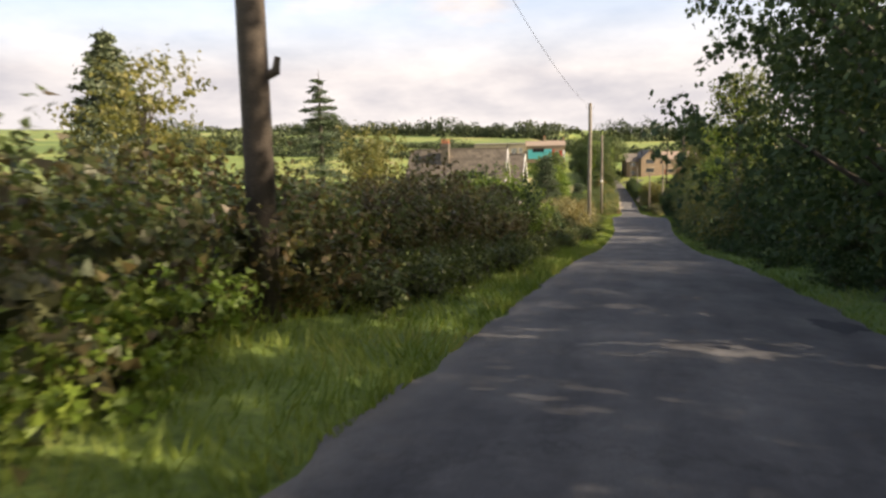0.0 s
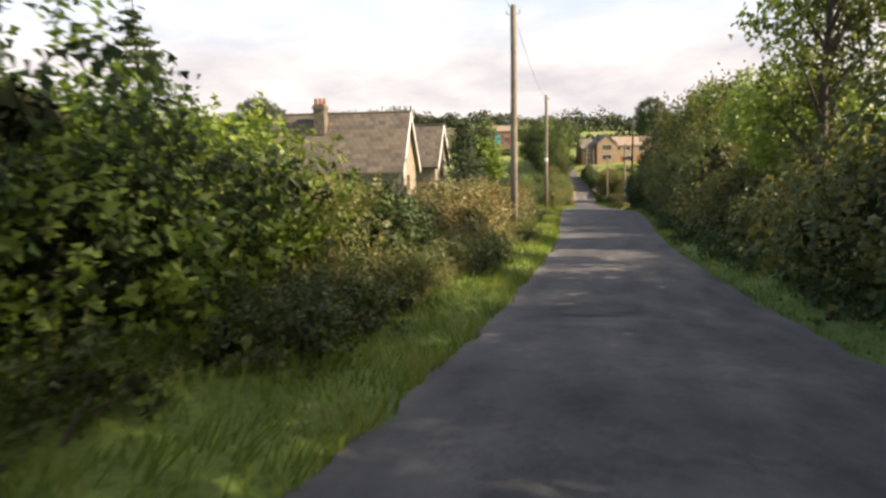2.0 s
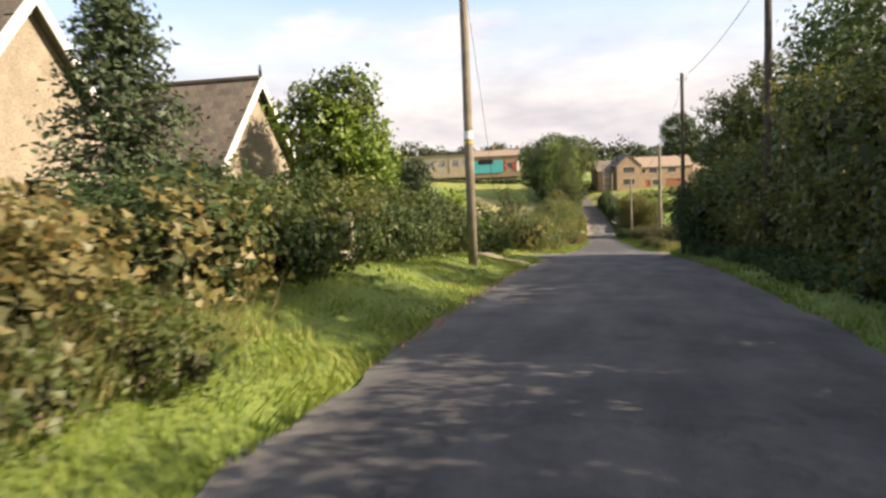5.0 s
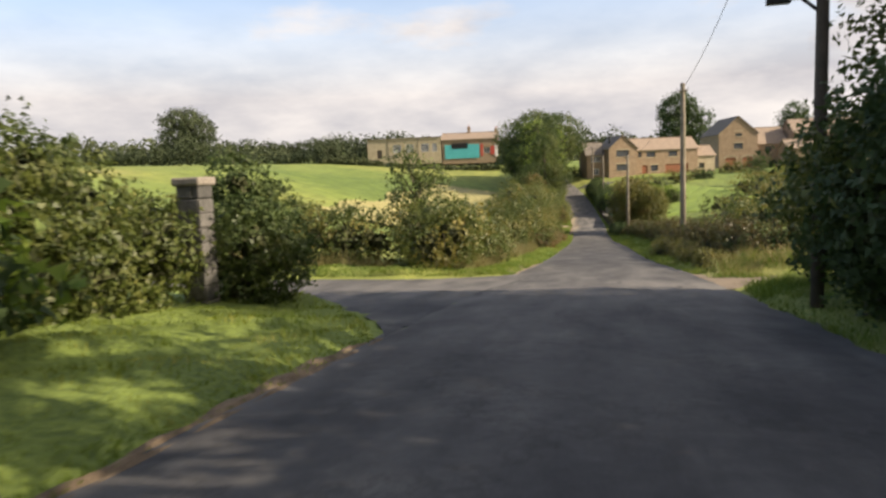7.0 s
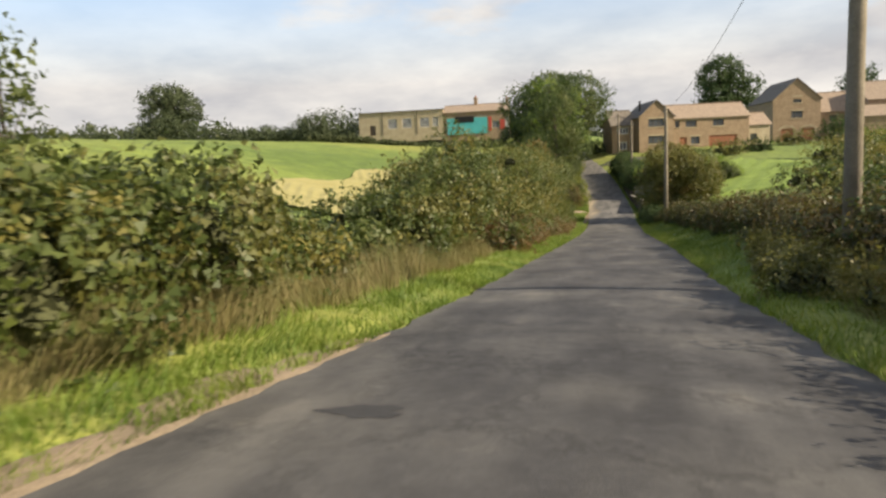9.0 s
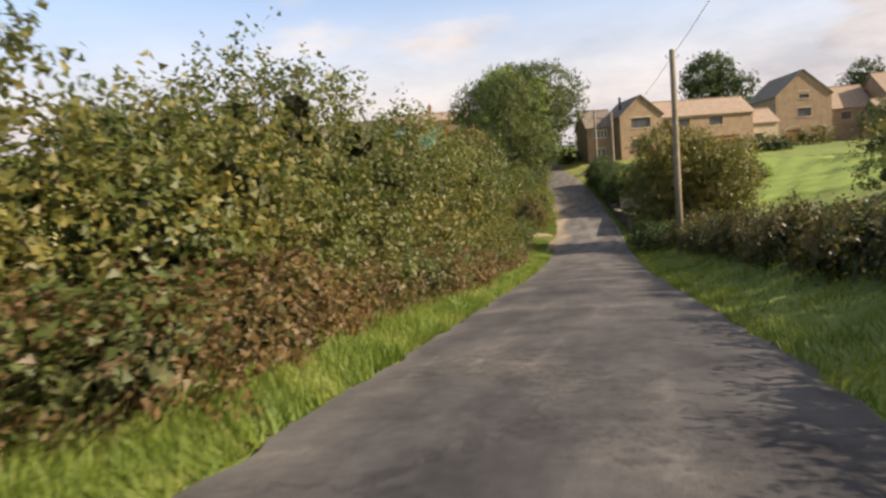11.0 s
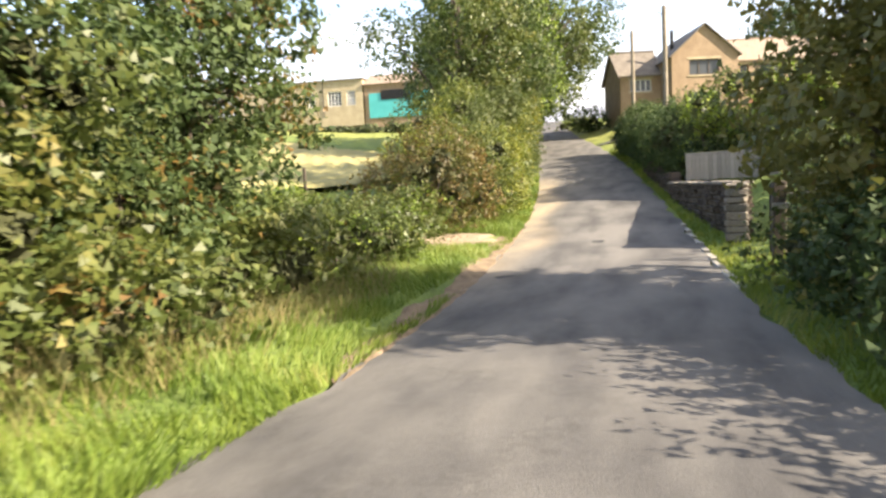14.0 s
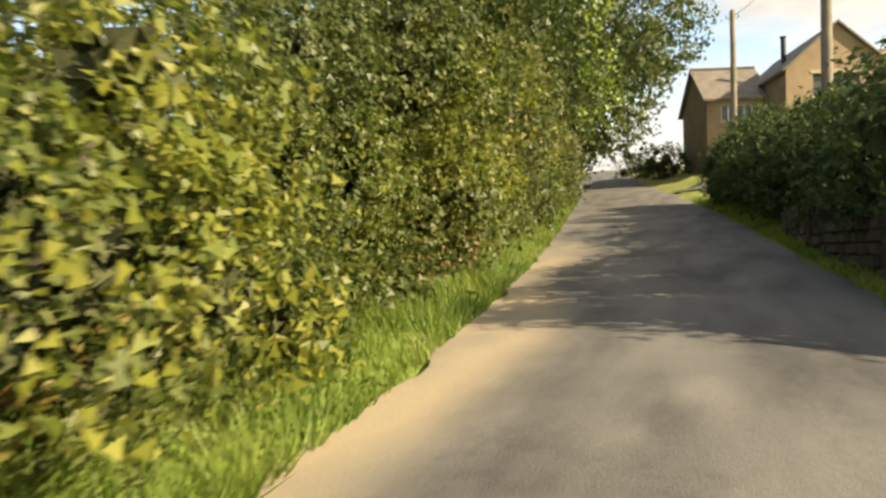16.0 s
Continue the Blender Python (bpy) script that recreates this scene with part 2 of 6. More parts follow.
def road_material():
    m, n, l, b = shader("worn_asphalt")
    co = n.new("ShaderNodeTexCoord")
    map1 = n.new("ShaderNodeMapping")
    map1.inputs["Scale"].default_value = (1.0, 0.28, 1.0)
    patches, grain, streak = n.new("ShaderNodeTexNoise"), n.new("ShaderNodeTexNoise"), n.new("ShaderNodeTexNoise")
    patches.inputs["Scale"].default_value, patches.inputs["Detail"].default_value = 0.55, 8
    streak.inputs["Scale"].default_value, streak.inputs["Detail"].default_value = 1.6, 6
    grain.inputs["Scale"].default_value, grain.inputs["Detail"].default_value = 90, 3
    l.new(co.outputs["Object"], patches.inputs["Vector"])
    l.new(co.outputs["Object"], grain.inputs["Vector"])
    l.new(co.outputs["Object"], map1.inputs["Vector"])
    l.new(map1.outputs["Vector"], streak.inputs["Vector"])
    r1 = ramp(n, [(0.30, (0.045, 0.045, 0.049)), (0.52, (0.068, 0.067, 0.069)), (0.68, (0.095, 0.092, 0.088)), (0.80, (0.14, 0.13, 0.115))])
    r2 = ramp(n, [(0.38, (0.62, 0.62, 0.64)), (0.6, (1.0, 1.0, 1.0)), (0.75, (1.5, 1.45, 1.35))])
    r3 = ramp(n, [(0.25, (0.6, 0.6, 0.6)), (0.75, (1.35, 1.33, 1.3))])
    l.new(patches.outputs["Fac"], r1.inputs["Fac"])
    l.new(streak.outputs["Fac"], r2.inputs["Fac"])
    l.new(grain.outputs["Fac"], r3.inputs["Fac"])
    blot, chip, crack = n.new("ShaderNodeTexNoise"), n.new("ShaderNodeTexNoise"), n.new("ShaderNodeTexVoronoi")
    blot.inputs["Scale"].default_value, blot.inputs["Detail"].default_value, blot.inputs["Roughness"].default_value = 1.1, 10, 0.7
    chip.inputs["Scale"].default_value, chip.inputs["Detail"].default_value = 7.0, 6
    crack.feature, crack.inputs["Scale"].default_value = "DISTANCE_TO_EDGE", 0.42
    wander, bent = n.new("ShaderNodeVectorMath"), n.new("ShaderNodeVectorMath")
    wander.operation, wander.inputs["Scale"].default_value = "SCALE", 0.9
    l.new(chip.outputs["Color"], wander.inputs[0])
    l.new(co.outputs["Object"], bent.inputs[0])
    l.new(wander.outputs["Vector"], bent.inputs[1])
    for t in (blot, chip):
        l.new(co.outputs["Object"], t.inputs["Vector"])
    l.new(bent.outputs["Vector"], crack.inputs["Vector"])
    r4 = ramp(n, [(0.40, (0.74, 0.74, 0.76)), (0.47, (0.98, 0.98, 0.98)), (0.58, (1.02, 1.02, 1.02)), (0.66, (1.28, 1.26, 1.22))])
    r5 = ramp(n, [(0.30, (0.80, 0.80, 0.80)), (0.62, (1.08, 1.08, 1.07)), (0.72, (1.4, 1.38, 1.33))])
    r6 = ramp(n, [(0.0, (0.55, 0.55, 0.55)), (0.012, (0.72, 0.72, 0.72)), (0.03, (1.0, 1.0, 1.0))])
    l.new(blot.outputs["Fac"], r4.inputs["Fac"])
    l.new(chip.outputs["Fac"], r5.inputs["Fac"])
    l.new(crack.outputs["Distance"], r6.inputs["Fac"])
    last = r1.outputs["Color"]
    for r in (r2, r3, r4, r5, r6):
        mx = n.new("ShaderNodeMix")
        mx.data_type, mx.blend_type = "RGBA", "MULTIPLY"
        mx.inputs["Factor"].default_value = 1.0
        l.new(last, mx.inputs["A"])
        l.new(r.outputs["Color"], mx.inputs["B"])
        last = mx.outputs["Result"]
    for name, shade_of, noise in (("dust_and_lift", (0.155, 0.146, 0.132), streak), ("sand", (0.34, 0.275, 0.185), patches)):
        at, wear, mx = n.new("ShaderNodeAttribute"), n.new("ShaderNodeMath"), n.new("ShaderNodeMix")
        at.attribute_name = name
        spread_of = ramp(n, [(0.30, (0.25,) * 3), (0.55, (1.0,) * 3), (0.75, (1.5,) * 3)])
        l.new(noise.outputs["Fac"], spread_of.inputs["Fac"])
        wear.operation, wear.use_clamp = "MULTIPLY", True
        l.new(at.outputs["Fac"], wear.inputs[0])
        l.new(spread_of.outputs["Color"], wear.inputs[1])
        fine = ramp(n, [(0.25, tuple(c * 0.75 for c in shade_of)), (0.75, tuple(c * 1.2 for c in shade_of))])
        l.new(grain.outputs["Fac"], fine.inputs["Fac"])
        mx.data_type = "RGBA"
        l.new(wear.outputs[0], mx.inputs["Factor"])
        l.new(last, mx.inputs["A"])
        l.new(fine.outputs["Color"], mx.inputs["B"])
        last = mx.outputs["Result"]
    l.new(last, b.inputs["Base Color"])
    b.inputs["Roughness"].default_value = 0.85
    bp = n.new("ShaderNodeBump")
    bp.inputs["Strength"].default_value, bp.inputs["Distance"].default_value = 0.5, 0.012
    l.new(grain.outputs["Fac"], bp.inputs["Height"])
    l.new(bp.outputs["Normal"], b.inputs["Normal"])
    return m


ASPHALT = road_material()


def ground_material():
    """Meadow: green with paler mown and ripe stretches at field size, tufts at hand size."""
    m, n, l, b = shader("meadow_ground")
    co = n.new("ShaderNodeTexCoord")
    big, mid, fine = n.new("ShaderNodeTexNoise"), n.new("ShaderNodeTexNoise"), n.new("ShaderNodeTexNoise")
    for t, s, d in ((big, 0.018, 3), (mid, 0.5, 6), (fine, 14.0, 4)):
        t.inputs["Scale"].default_value, t.inputs["Detail"].default_value = s, d
        l.new(co.outputs["Object"], t.inputs["Vector"])
    r1 = ramp(n, [(0.40, (0.10, 0.155, 0.026)), (0.52, (0.16, 0.215, 0.04)), (0.60, (0.22, 0.245, 0.055)), (0.68, (0.34, 0.29, 0.12))])
    r2 = ramp(n, [(0.3, (0.7, 0.72, 0.7)), (0.7, (1.25, 1.2, 1.15))])
    r3 = ramp(n, [(0.3, (0.6, 0.65, 0.6)), (0.7, (1.3, 1.25, 1.2))])
    l.new(big.outputs["Fac"], r1.inputs["Fac"])
    l.new(mid.outputs["Fac"], r2.inputs["Fac"])
    l.new(fine.outputs["Fac"], r3.inputs["Fac"])
    last = r1.outputs["Color"]
    for r in (r2, r3):
        mx = n.new("ShaderNodeMix")
        mx.data_type, mx.blend_type = "RGBA", "MULTIPLY"
        mx.inputs["Factor"].default_value = 1.0
        l.new(last, mx.inputs["A"])
        l.new(r.outputs["Color"], mx.inputs["B"])
        last = mx.outputs["Result"]
    l.new(last, b.inputs["Base Color"])
    b.inputs["Roughness"].default_value = 0.95
    bp = n.new("ShaderNodeBump")
    bp.inputs["Strength"].default_value, bp.inputs["Distance"].default_value = 0.6, 0.05
    l.new(fine.outputs["Fac"], bp.inputs["Height"])
    l.new(bp.outputs["Normal"], b.inputs["Normal"])
    return m


MEADOW = ground_material()


# ---- mesh helpers ----
def part(name, bm, material, parent=None, label="", smooth=False):
    """Links a bmesh as one mesh object under a thing or a part."""
    me = bpy.data.meshes.new(name)
    bm.to_mesh(me)
    bm.free()
    me.materials.append(material)
    if smooth:
        me.shade_smooth()
    ob = new(name, me)
    ob.parent = parent
    return tagged(ob, label)


def mesh_part(name, verts, faces, material, parent=None, label=""):
    """The same from numpy arrays: verts (n, 3) and faces of one size (m, k)."""
    verts, faces = np.asarray(verts, np.float32), np.asarray(faces, np.int32)
    me = bpy.data.meshes.new(name)
    k = faces.shape[1]
    me.vertices.add(len(verts))
    me.vertices.foreach_set("co", verts.ravel())
    me.loops.add(faces.size)
    me.loops.foreach_set("vertex_index", faces.ravel())
    me.polygons.add(len(faces))
    me.polygons.foreach_set("loop_start", np.arange(0, faces.size, k, dtype=np.int32))
    me.update(calc_edges=True)
    me.materials.append(material)
    ob = new(name, me)
    ob.parent = parent
    return tagged(ob, label)


def empty(name, x, y, z, turn=0.0, label="", category="", group="", kind=""):
    ob = new(name)
    ob.empty_display_size = 0.3
    ob.matrix_basis = pose(x, y, z, 0, 0, turn)
    return tagged(ob, label, category, group, kind)


def box(bm, x0, x1, y0, y1, z0, z1):
    vs = [bm.verts.new((x, y, z)) for z in (z0, z1) for y in (y0, y1) for x in (x0, x1)]
    for a, b, c, d in ((0, 2, 3, 1), (4, 5, 7, 6), (0, 1, 5, 4), (2, 6, 7, 3), (0, 4, 6, 2), (1, 3, 7, 5)):
        bm.faces.new((vs[a], vs[b], vs[c], vs[d]))
    return vs


def block(x0, x1, y0, y1, z0, z1, bevel=0.0):
    bm = bmesh.new()
    box(bm, x0, x1, y0, y1, z0, z1)
    if bevel:
        bmesh.ops.bevel(bm, geom=bm.edges[:], offset=bevel, segments=1, affect="EDGES")
    return bm


def tube(bm, points, radii, sides=6, cap=True):
    """A tapered round bar along points."""
    rings = []
    for i, p in enumerate(points):
        p = Vector(p)
        ahead = (Vector(points[min(i + 1, len(points) - 1)]) - Vector(points[max(i - 1, 0)])).normalized()
        side = ahead.cross(Vector((0.31, 0.77, 0.55))).normalized()
        up = ahead.cross(side)
        rings.append([bm.verts.new(p + radii[i] * (math.cos(a) * side + math.sin(a) * up)) for a in (2 * math.pi * k / sides for k in range(sides))])
    for a, b in zip(rings, rings[1:]):
        for k in range(sides):
            bm.faces.new((a[k], a[(k + 1) % sides], b[(k + 1) % sides], b[k]))
    if cap:
        bm.faces.new(rings[0][::-1])
        bm.faces.new(rings[-1])


# ---- the lie of the land ----
EDGE_Y = [-60, 0, 20, 45, 60, 75, 97, 105, 125, 140, 150, 160, 165, 170, 178, 185, 196, 206, 230, 250, 400]
EDGE_L = [-2.1, -1.75, -1.9, -1.6, -2.3, -2.95, -3.3, -2.95, -3.2, -3.6, -4.0, -4.5, -4.85, -5.35, -6.6, -7.8, -9.7, -11.7, -16.0, -20.0, -58.0]
EDGE_R = [2.5, 2.8, 2.8, 2.1, 2.5, 2.75, 2.5, 1.6, 1.1, 0.35, 0.1, -0.5, -0.85, -1.3, -2.2, -3.1, -5.0, -7.6, -12.2, -16.2, -54.0]
RISE_Y = [-60, 0, 10.3, 21.1, 31.8, 45, 59, 70.2, 81.2, 91.7, 97, 110, 122.8, 132.7, 142.1, 150.5, 156, 163.1, 175, 192, 210, 230, 245, 300, 400]
RISE_Z = [5.0, 0.0, -0.92, -1.88, -3.08, -3.85, -4.42, -5.16, -6.05, -7.0, -7.46, -8.5, -9.45, -10.22, -10.96, -11.42, -11.5, -11.08, -9.9, -7.9, -5.3, -2.1, -0.9, -0.6, 1.5]
_fine = np.arange(-70.0, 420.0, 1.0)


def _eased(ys, vs, width):
    raw = np.interp(np.arange(-70.0 - 40, 420.0 + 40, 1.0), ys, vs)
    w = np.hanning(width + 2)[1:-1]
    return np.convolve(raw, w / w.sum(), "same")[40:-40]


_left, _right, _rise = _eased(EDGE_Y, EDGE_L, 15), _eased(EDGE_Y, EDGE_R, 15), _eased(RISE_Y, RISE_Z, 11)


def road_left(y):
    return np.interp(y, _fine, _left)


def road_right(y):
    return np.interp(y, _fine, _right)


def road_z(y):
    return np.interp(y, _fine, _rise)


def ease(v):
    v = np.clip(v, 0.0, 1.0)
    return v * v * (3 - 2 * v)


def patchy(x, y, size, seed):
    """Soft random patches of a given size, from 0 to 1."""
    table = np.random.default_rng(seed).uniform(0, 1, (64, 64))
    u, v = np.asarray(x) / size, np.asarray(y) / size
    i, j = np.floor(u).astype(int), np.floor(v).astype(int)
    a, b = ease(u - i), ease(v - j)
    c = lambda p, q: table[p % 64, q % 64]
    return (c(i, j) * (1 - a) + c(i + 1, j) * a) * (1 - b) + (c(i, j + 1) * (1 - a) + c(i + 1, j + 1) * a) * b


def valley_side(x, y):
    """The whole slope of the land, upward ahead and to the west."""
    return 0.0262 * y - 0.028 * x


def waves(x, y):
    return 0.5 * np.sin(x * 0.031 + 1.3) * np.cos(y * 0.027) + 0.5 * np.sin(x * 0.011 + y * 0.017)


def land(x, y):
    """Height of the ground, beside the road and far off."""
    x, y = np.asarray(x, float), np.asarray(y, float)
    left, right, z = road_left(y), road_right(y), road_z(y)
    dl, dr = left - x, x - right
    out = np.maximum(np.maximum(dl, dr), 0.0)
    away = np.hypot(x, np.maximum(y - 120, 0) * 0.9)
    far = -7.6 + valley_side(x, y) + 0.5 * waves(x, y) + 10.0 * ease((away - 240) / 700.0) + 14.0 * ease((away - 900) / 1500.0)
    far_right = valley_side(x, y) + np.where(y < 110, -9.8, -9.8 - 0.6 * ease((y - 110) / 60)) + 10.0 * ease((away - 240) / 700.0)
    far_right = far_right + np.interp(y, [112, 140, 158, 180, 198, 214], [0.0, -2.0, -1.9, -1.3, -0.5, 0.0]) * ease((60 - x) / 25)
    wl = ease((dl - 2.0) / 52.0)
    wr = np.clip((dr - 1.6) / 15.0, 0.0, 1.0)
    h = np.where(dl > 0, z * (1 - wl) + far * wl, np.where(dr > 0, z * (1 - wr) + far_right * wr, z))
    bump = 0.07 * np.sin(x * 2.1 + y * 0.7) * np.cos(y * 1.7 - x) + 0.05 * np.sin(x * 4.3 - y * 3.1)
    bump = bump * (1 - np.exp(-((x + 6.2) / 2.4) ** 4 - ((y - 160) / 5.0) ** 4))
    lawn_bank = 0.34 * ease((y - 57) / 6) * ease((86 - y) / 12) * ease((dl - 0.1) / 1.8)
    bank = np.where(dl > 0, lawn_bank + 0.10 * ease(dl / 0.5) + 0.16 * ease((dl - 1.2) / 2.0), 0.10 * ease(dr / 0.5) + 0.30 * ease((dr - 0.6) / 1.6))
    h = h + np.where(out > 0, bank + bump * ease((out - 0.2) / 1.2), -0.06)
    # the side road and the farm entrance lie flush
    lane = lane_mask(x, y)
    return np.where(out > 0, h * (1 - lane) + (z_lane(x, y) - 0.06) * lane, h)


def lane_near(d):
    """Edge of the side road on this side, d metres from the road: it flares towards the road."""
    return 89.3 - 5.3 * np.exp(-d / 2.2) - 0.13 * np.maximum(d - 5, 0)


def lane_far(d):
    return 95.0 + 2.2 * np.exp(-d / 2.0) - 0.13 * np.maximum(d - 5, 0)


def z_lane(x, y):
    left, z = road_left(y), road_z(y)
    wl = ease((np.maximum(left - x, 0) - 2.0) / 42.0)
    return z * (1 - wl) + (-8.4 + valley_side(x, y)) * wl


def lane_mask(x, y):
    d = np.maximum(road_left(y) - x, 0.0)
    side_left = (x < road_left(y)) * ease((y - lane_near(d) + 0.5) / 0.8) * ease((lane_far(d) - y + 0.5) / 0.8)
    side_right = (x > road_right(y)) * ease((2.6 - np.abs(y - 94.6)) / 0.8) * (x < 30)
    return np.maximum(side_left, side_right)


# ---- ground and road ----
def spread(near, step, far, grow):
    d, s, out = 0.0, step, [0.0]
    while d < far:
        if d > near:
            s *= grow
        d += s
        out.append(d)
    return np.array(out)


ds = spread(14.0, 0.4, 2600.0, 1.16)
rows = np.concatenate([-spread(30, 1.0, 500, 1.3)[:0:-1] - 20.0, np.arange(-20, 270, 1.0), 270 + spread(20, 2.0, 3200, 1.14)])
gv = []
for yy in rows:
    yc = float(np.clip(yy, -60, 400))
    xl, xr = float(road_left(yc)), float(road_right(yc))
    xs = np.concatenate([xl - ds[::-1], np.linspace(xl, xr, 6)[1:-1], xr + ds])
    gv.append(np.stack([xs, np.full_like(xs, yy), land(xs, np.full_like(xs, yy))], 1))
cols = len(gv[0])
gv = np.concatenate(gv)
idx = np.arange(len(rows) * cols).reshape(len(rows), cols)
gf = np.stack([idx[:-1, :-1], idx[:-1, 1:], idx[1:, 1:], idx[1:, :-1]], -1).reshape(-1, 4)
ground = mesh_part("ground", gv, gf, MEADOW)
ground.data.shade_smooth()
tagged(ground, "green meadow and field ground with mown pale stretches", "ground", kind="stuff")
ground["kind"] = "structure"

ry = np.arange(-20, 262, 0.25)
RC = 25
rng = np.random.default_rng(4)
rv = []
for yy in ry:
    xl, xr = float(road_left(yy)), float(road_right(yy))
    ragged = 0.06 * math.sin(yy * 1.9) + 0.05 * math.sin(yy * 5.3 + 1)
    ragged2 = 0.06 * math.sin(yy * 1.6 + 2) + 0.05 * math.sin(yy * 4.7)
    xs = np.linspace(xl - 0.02 - ragged, xr + 0.02 + ragged2, RC)
    u = np.linspace(-1, 1, RC)
    rv.append(np.stack([xs, np.full(RC, yy), road_z(yy) + 0.05 * (1 - u * u) + 0.0 * xs], 1))
rv = np.concatenate(rv)
idx = np.arange(len(ry) * RC).reshape(len(ry), RC)
road = mesh_part("road", rv, np.stack([idx[:-1, :-1], idx[:-1, 1:], idx[1:, 1:], idx[1:, :-1]], -1).reshape(-1, 4), ASPHALT)
road.data.shade_smooth()
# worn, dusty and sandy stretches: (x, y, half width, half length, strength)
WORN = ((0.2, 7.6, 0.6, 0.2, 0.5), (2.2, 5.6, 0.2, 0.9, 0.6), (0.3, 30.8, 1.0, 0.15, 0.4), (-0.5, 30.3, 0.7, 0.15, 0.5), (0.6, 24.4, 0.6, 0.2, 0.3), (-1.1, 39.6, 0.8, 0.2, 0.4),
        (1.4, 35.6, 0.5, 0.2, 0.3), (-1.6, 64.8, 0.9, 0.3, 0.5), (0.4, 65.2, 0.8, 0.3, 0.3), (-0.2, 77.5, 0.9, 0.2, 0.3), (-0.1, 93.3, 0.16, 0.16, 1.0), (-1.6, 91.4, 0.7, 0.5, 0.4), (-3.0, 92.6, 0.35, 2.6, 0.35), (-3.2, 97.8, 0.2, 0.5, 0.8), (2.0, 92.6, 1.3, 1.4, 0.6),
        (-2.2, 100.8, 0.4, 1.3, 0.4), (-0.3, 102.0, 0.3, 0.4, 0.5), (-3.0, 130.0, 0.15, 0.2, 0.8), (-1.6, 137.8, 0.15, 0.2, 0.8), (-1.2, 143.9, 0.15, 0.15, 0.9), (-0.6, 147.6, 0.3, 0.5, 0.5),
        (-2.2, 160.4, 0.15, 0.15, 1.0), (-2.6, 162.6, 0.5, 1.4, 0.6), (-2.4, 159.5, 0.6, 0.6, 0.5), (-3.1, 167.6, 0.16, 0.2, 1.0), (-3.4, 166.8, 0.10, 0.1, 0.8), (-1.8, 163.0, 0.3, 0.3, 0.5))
rx_, ry_all = rv[:, 0], rv[:, 1]
from_left, from_right = rx_ - road_left(ry_all), road_right(ry_all) - rx_
open_edge = 1 - ease((ry_all - 84.4) / 1.2) * ease((97.2 - ry_all) / 1.2)
# the 0.2 term before y 98 pales the asphalt to lift the shaded stretch
dust_and_lift = open_edge * (0.5 * np.exp(-np.maximum(from_left, 0) / 0.22) + 0.4 * np.exp(-np.maximum(from_right, 0) / 0.22)) + 0.62 * ease((ry_all - 136) / 20) + 0.2 * ease((98 - ry_all) / 10) + 0.30 * ease((ry_all - 84) / 6) * ease((104 - ry_all) / 6)
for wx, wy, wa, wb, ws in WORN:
    dust_and_lift = dust_and_lift + ws * np.exp(-(((rx_ - wx) / wa) ** 2 + ((ry_all - wy) / wb) ** 2))
sand = ease((ry_all - 155) / 6) * ease((180 - ry_all) / 8) * ease((1.05 + 0.25 * np.sin(ry_all * 0.9) - from_left) / 0.8)
for name_, values_ in (("dust_and_lift", dust_and_lift), ("sand", sand)):
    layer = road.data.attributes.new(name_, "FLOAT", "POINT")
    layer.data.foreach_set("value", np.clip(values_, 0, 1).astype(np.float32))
tagged(road, "narrow worn grey asphalt lane with patches, dusty pale edges and a lightened shaded stretch", "road", kind="structure")


def lane_strip(name, side, reach, near, far, mat, label):
    """A strip that leaves the road on one side (-1 or 1), between two edges."""
    d = np.concatenate([np.linspace(0, 1.0, 5), np.arange(1.5, reach, 0.5)])
    us = np.linspace(0, 1, 17)
    vs = []
    for dd in d:
        a, b = near(dd) + 0.10 * math.sin(dd * 2.3), far(dd) + 0.10 * math.sin(dd * 1.9 + 1)
        yy = a + us * (b - a)
        xx = (road_left(yy) + 0.06 - dd) if side < 0 else (road_right(yy) - 0.06 + dd)
        vs.append(np.stack([xx, yy, z_lane(xx, yy) + 0.004 + 0.004 * min(1.0, dd)], 1))
    vs = np.concatenate(vs)
    ix = np.arange(len(d) * 17).reshape(len(d), 17)
    quads = np.stack([ix[:-1, :-1], ix[1:, :-1], ix[1:, 1:], ix[:-1, 1:]], -1).reshape(-1, 4)
    ob = mesh_part(name, vs, quads if side > 0 else quads[:, ::-1], mat)
    worn = ob.data.attributes.new("dust_and_lift", "FLOAT", "POINT")
    streaks = 0.30 + 0.45 * patchy(vs[:, 0] * 0.25, vs[:, 1], 0.7, 11)
    worn.data.foreach_set("value", (streaks * ease((vs[:, 1] - 87.5) / 2.5)).astype(np.float32))
    return tagged(ob, label, "road", kind="structure")


lane_strip("side_road", -1, 66.0, lane_near, lane_far, ASPHALT, "grey asphalt side lane that joins the road")
lane_strip("farm_entrance", 1, 26.0, lambda d: 92.6 - 0.8 * math.exp(-d), lambda d: 96.3 + 0.9 * math.exp(-d), TRACK, "pale trodden earth track that leaves the road")

# ripe stubble beside the green of the field
STUBBLE = rough_stuff("ripe_stubble", (0.22, 0.20, 0.07), (0.34, 0.305, 0.125), 0.35, 9.0, 0.95, 0.4, 0.0, (0.26, 0.27, 0.08), 0.05)
sx, sy = np.meshgrid(np.arange(-74.0, -9.0, 0.5), np.arange(0.0, 1.001, 0.02))
sxx = -14.0 - 17.0 * (sx + 74.0) / 65.0 + 1.2 * np.sin(sy * 19)
syy = 136.0 + 54.0 * sy + 0.25 * (-14.0 - sxx)
ix = np.arange(sx.size).reshape(sx.shape)
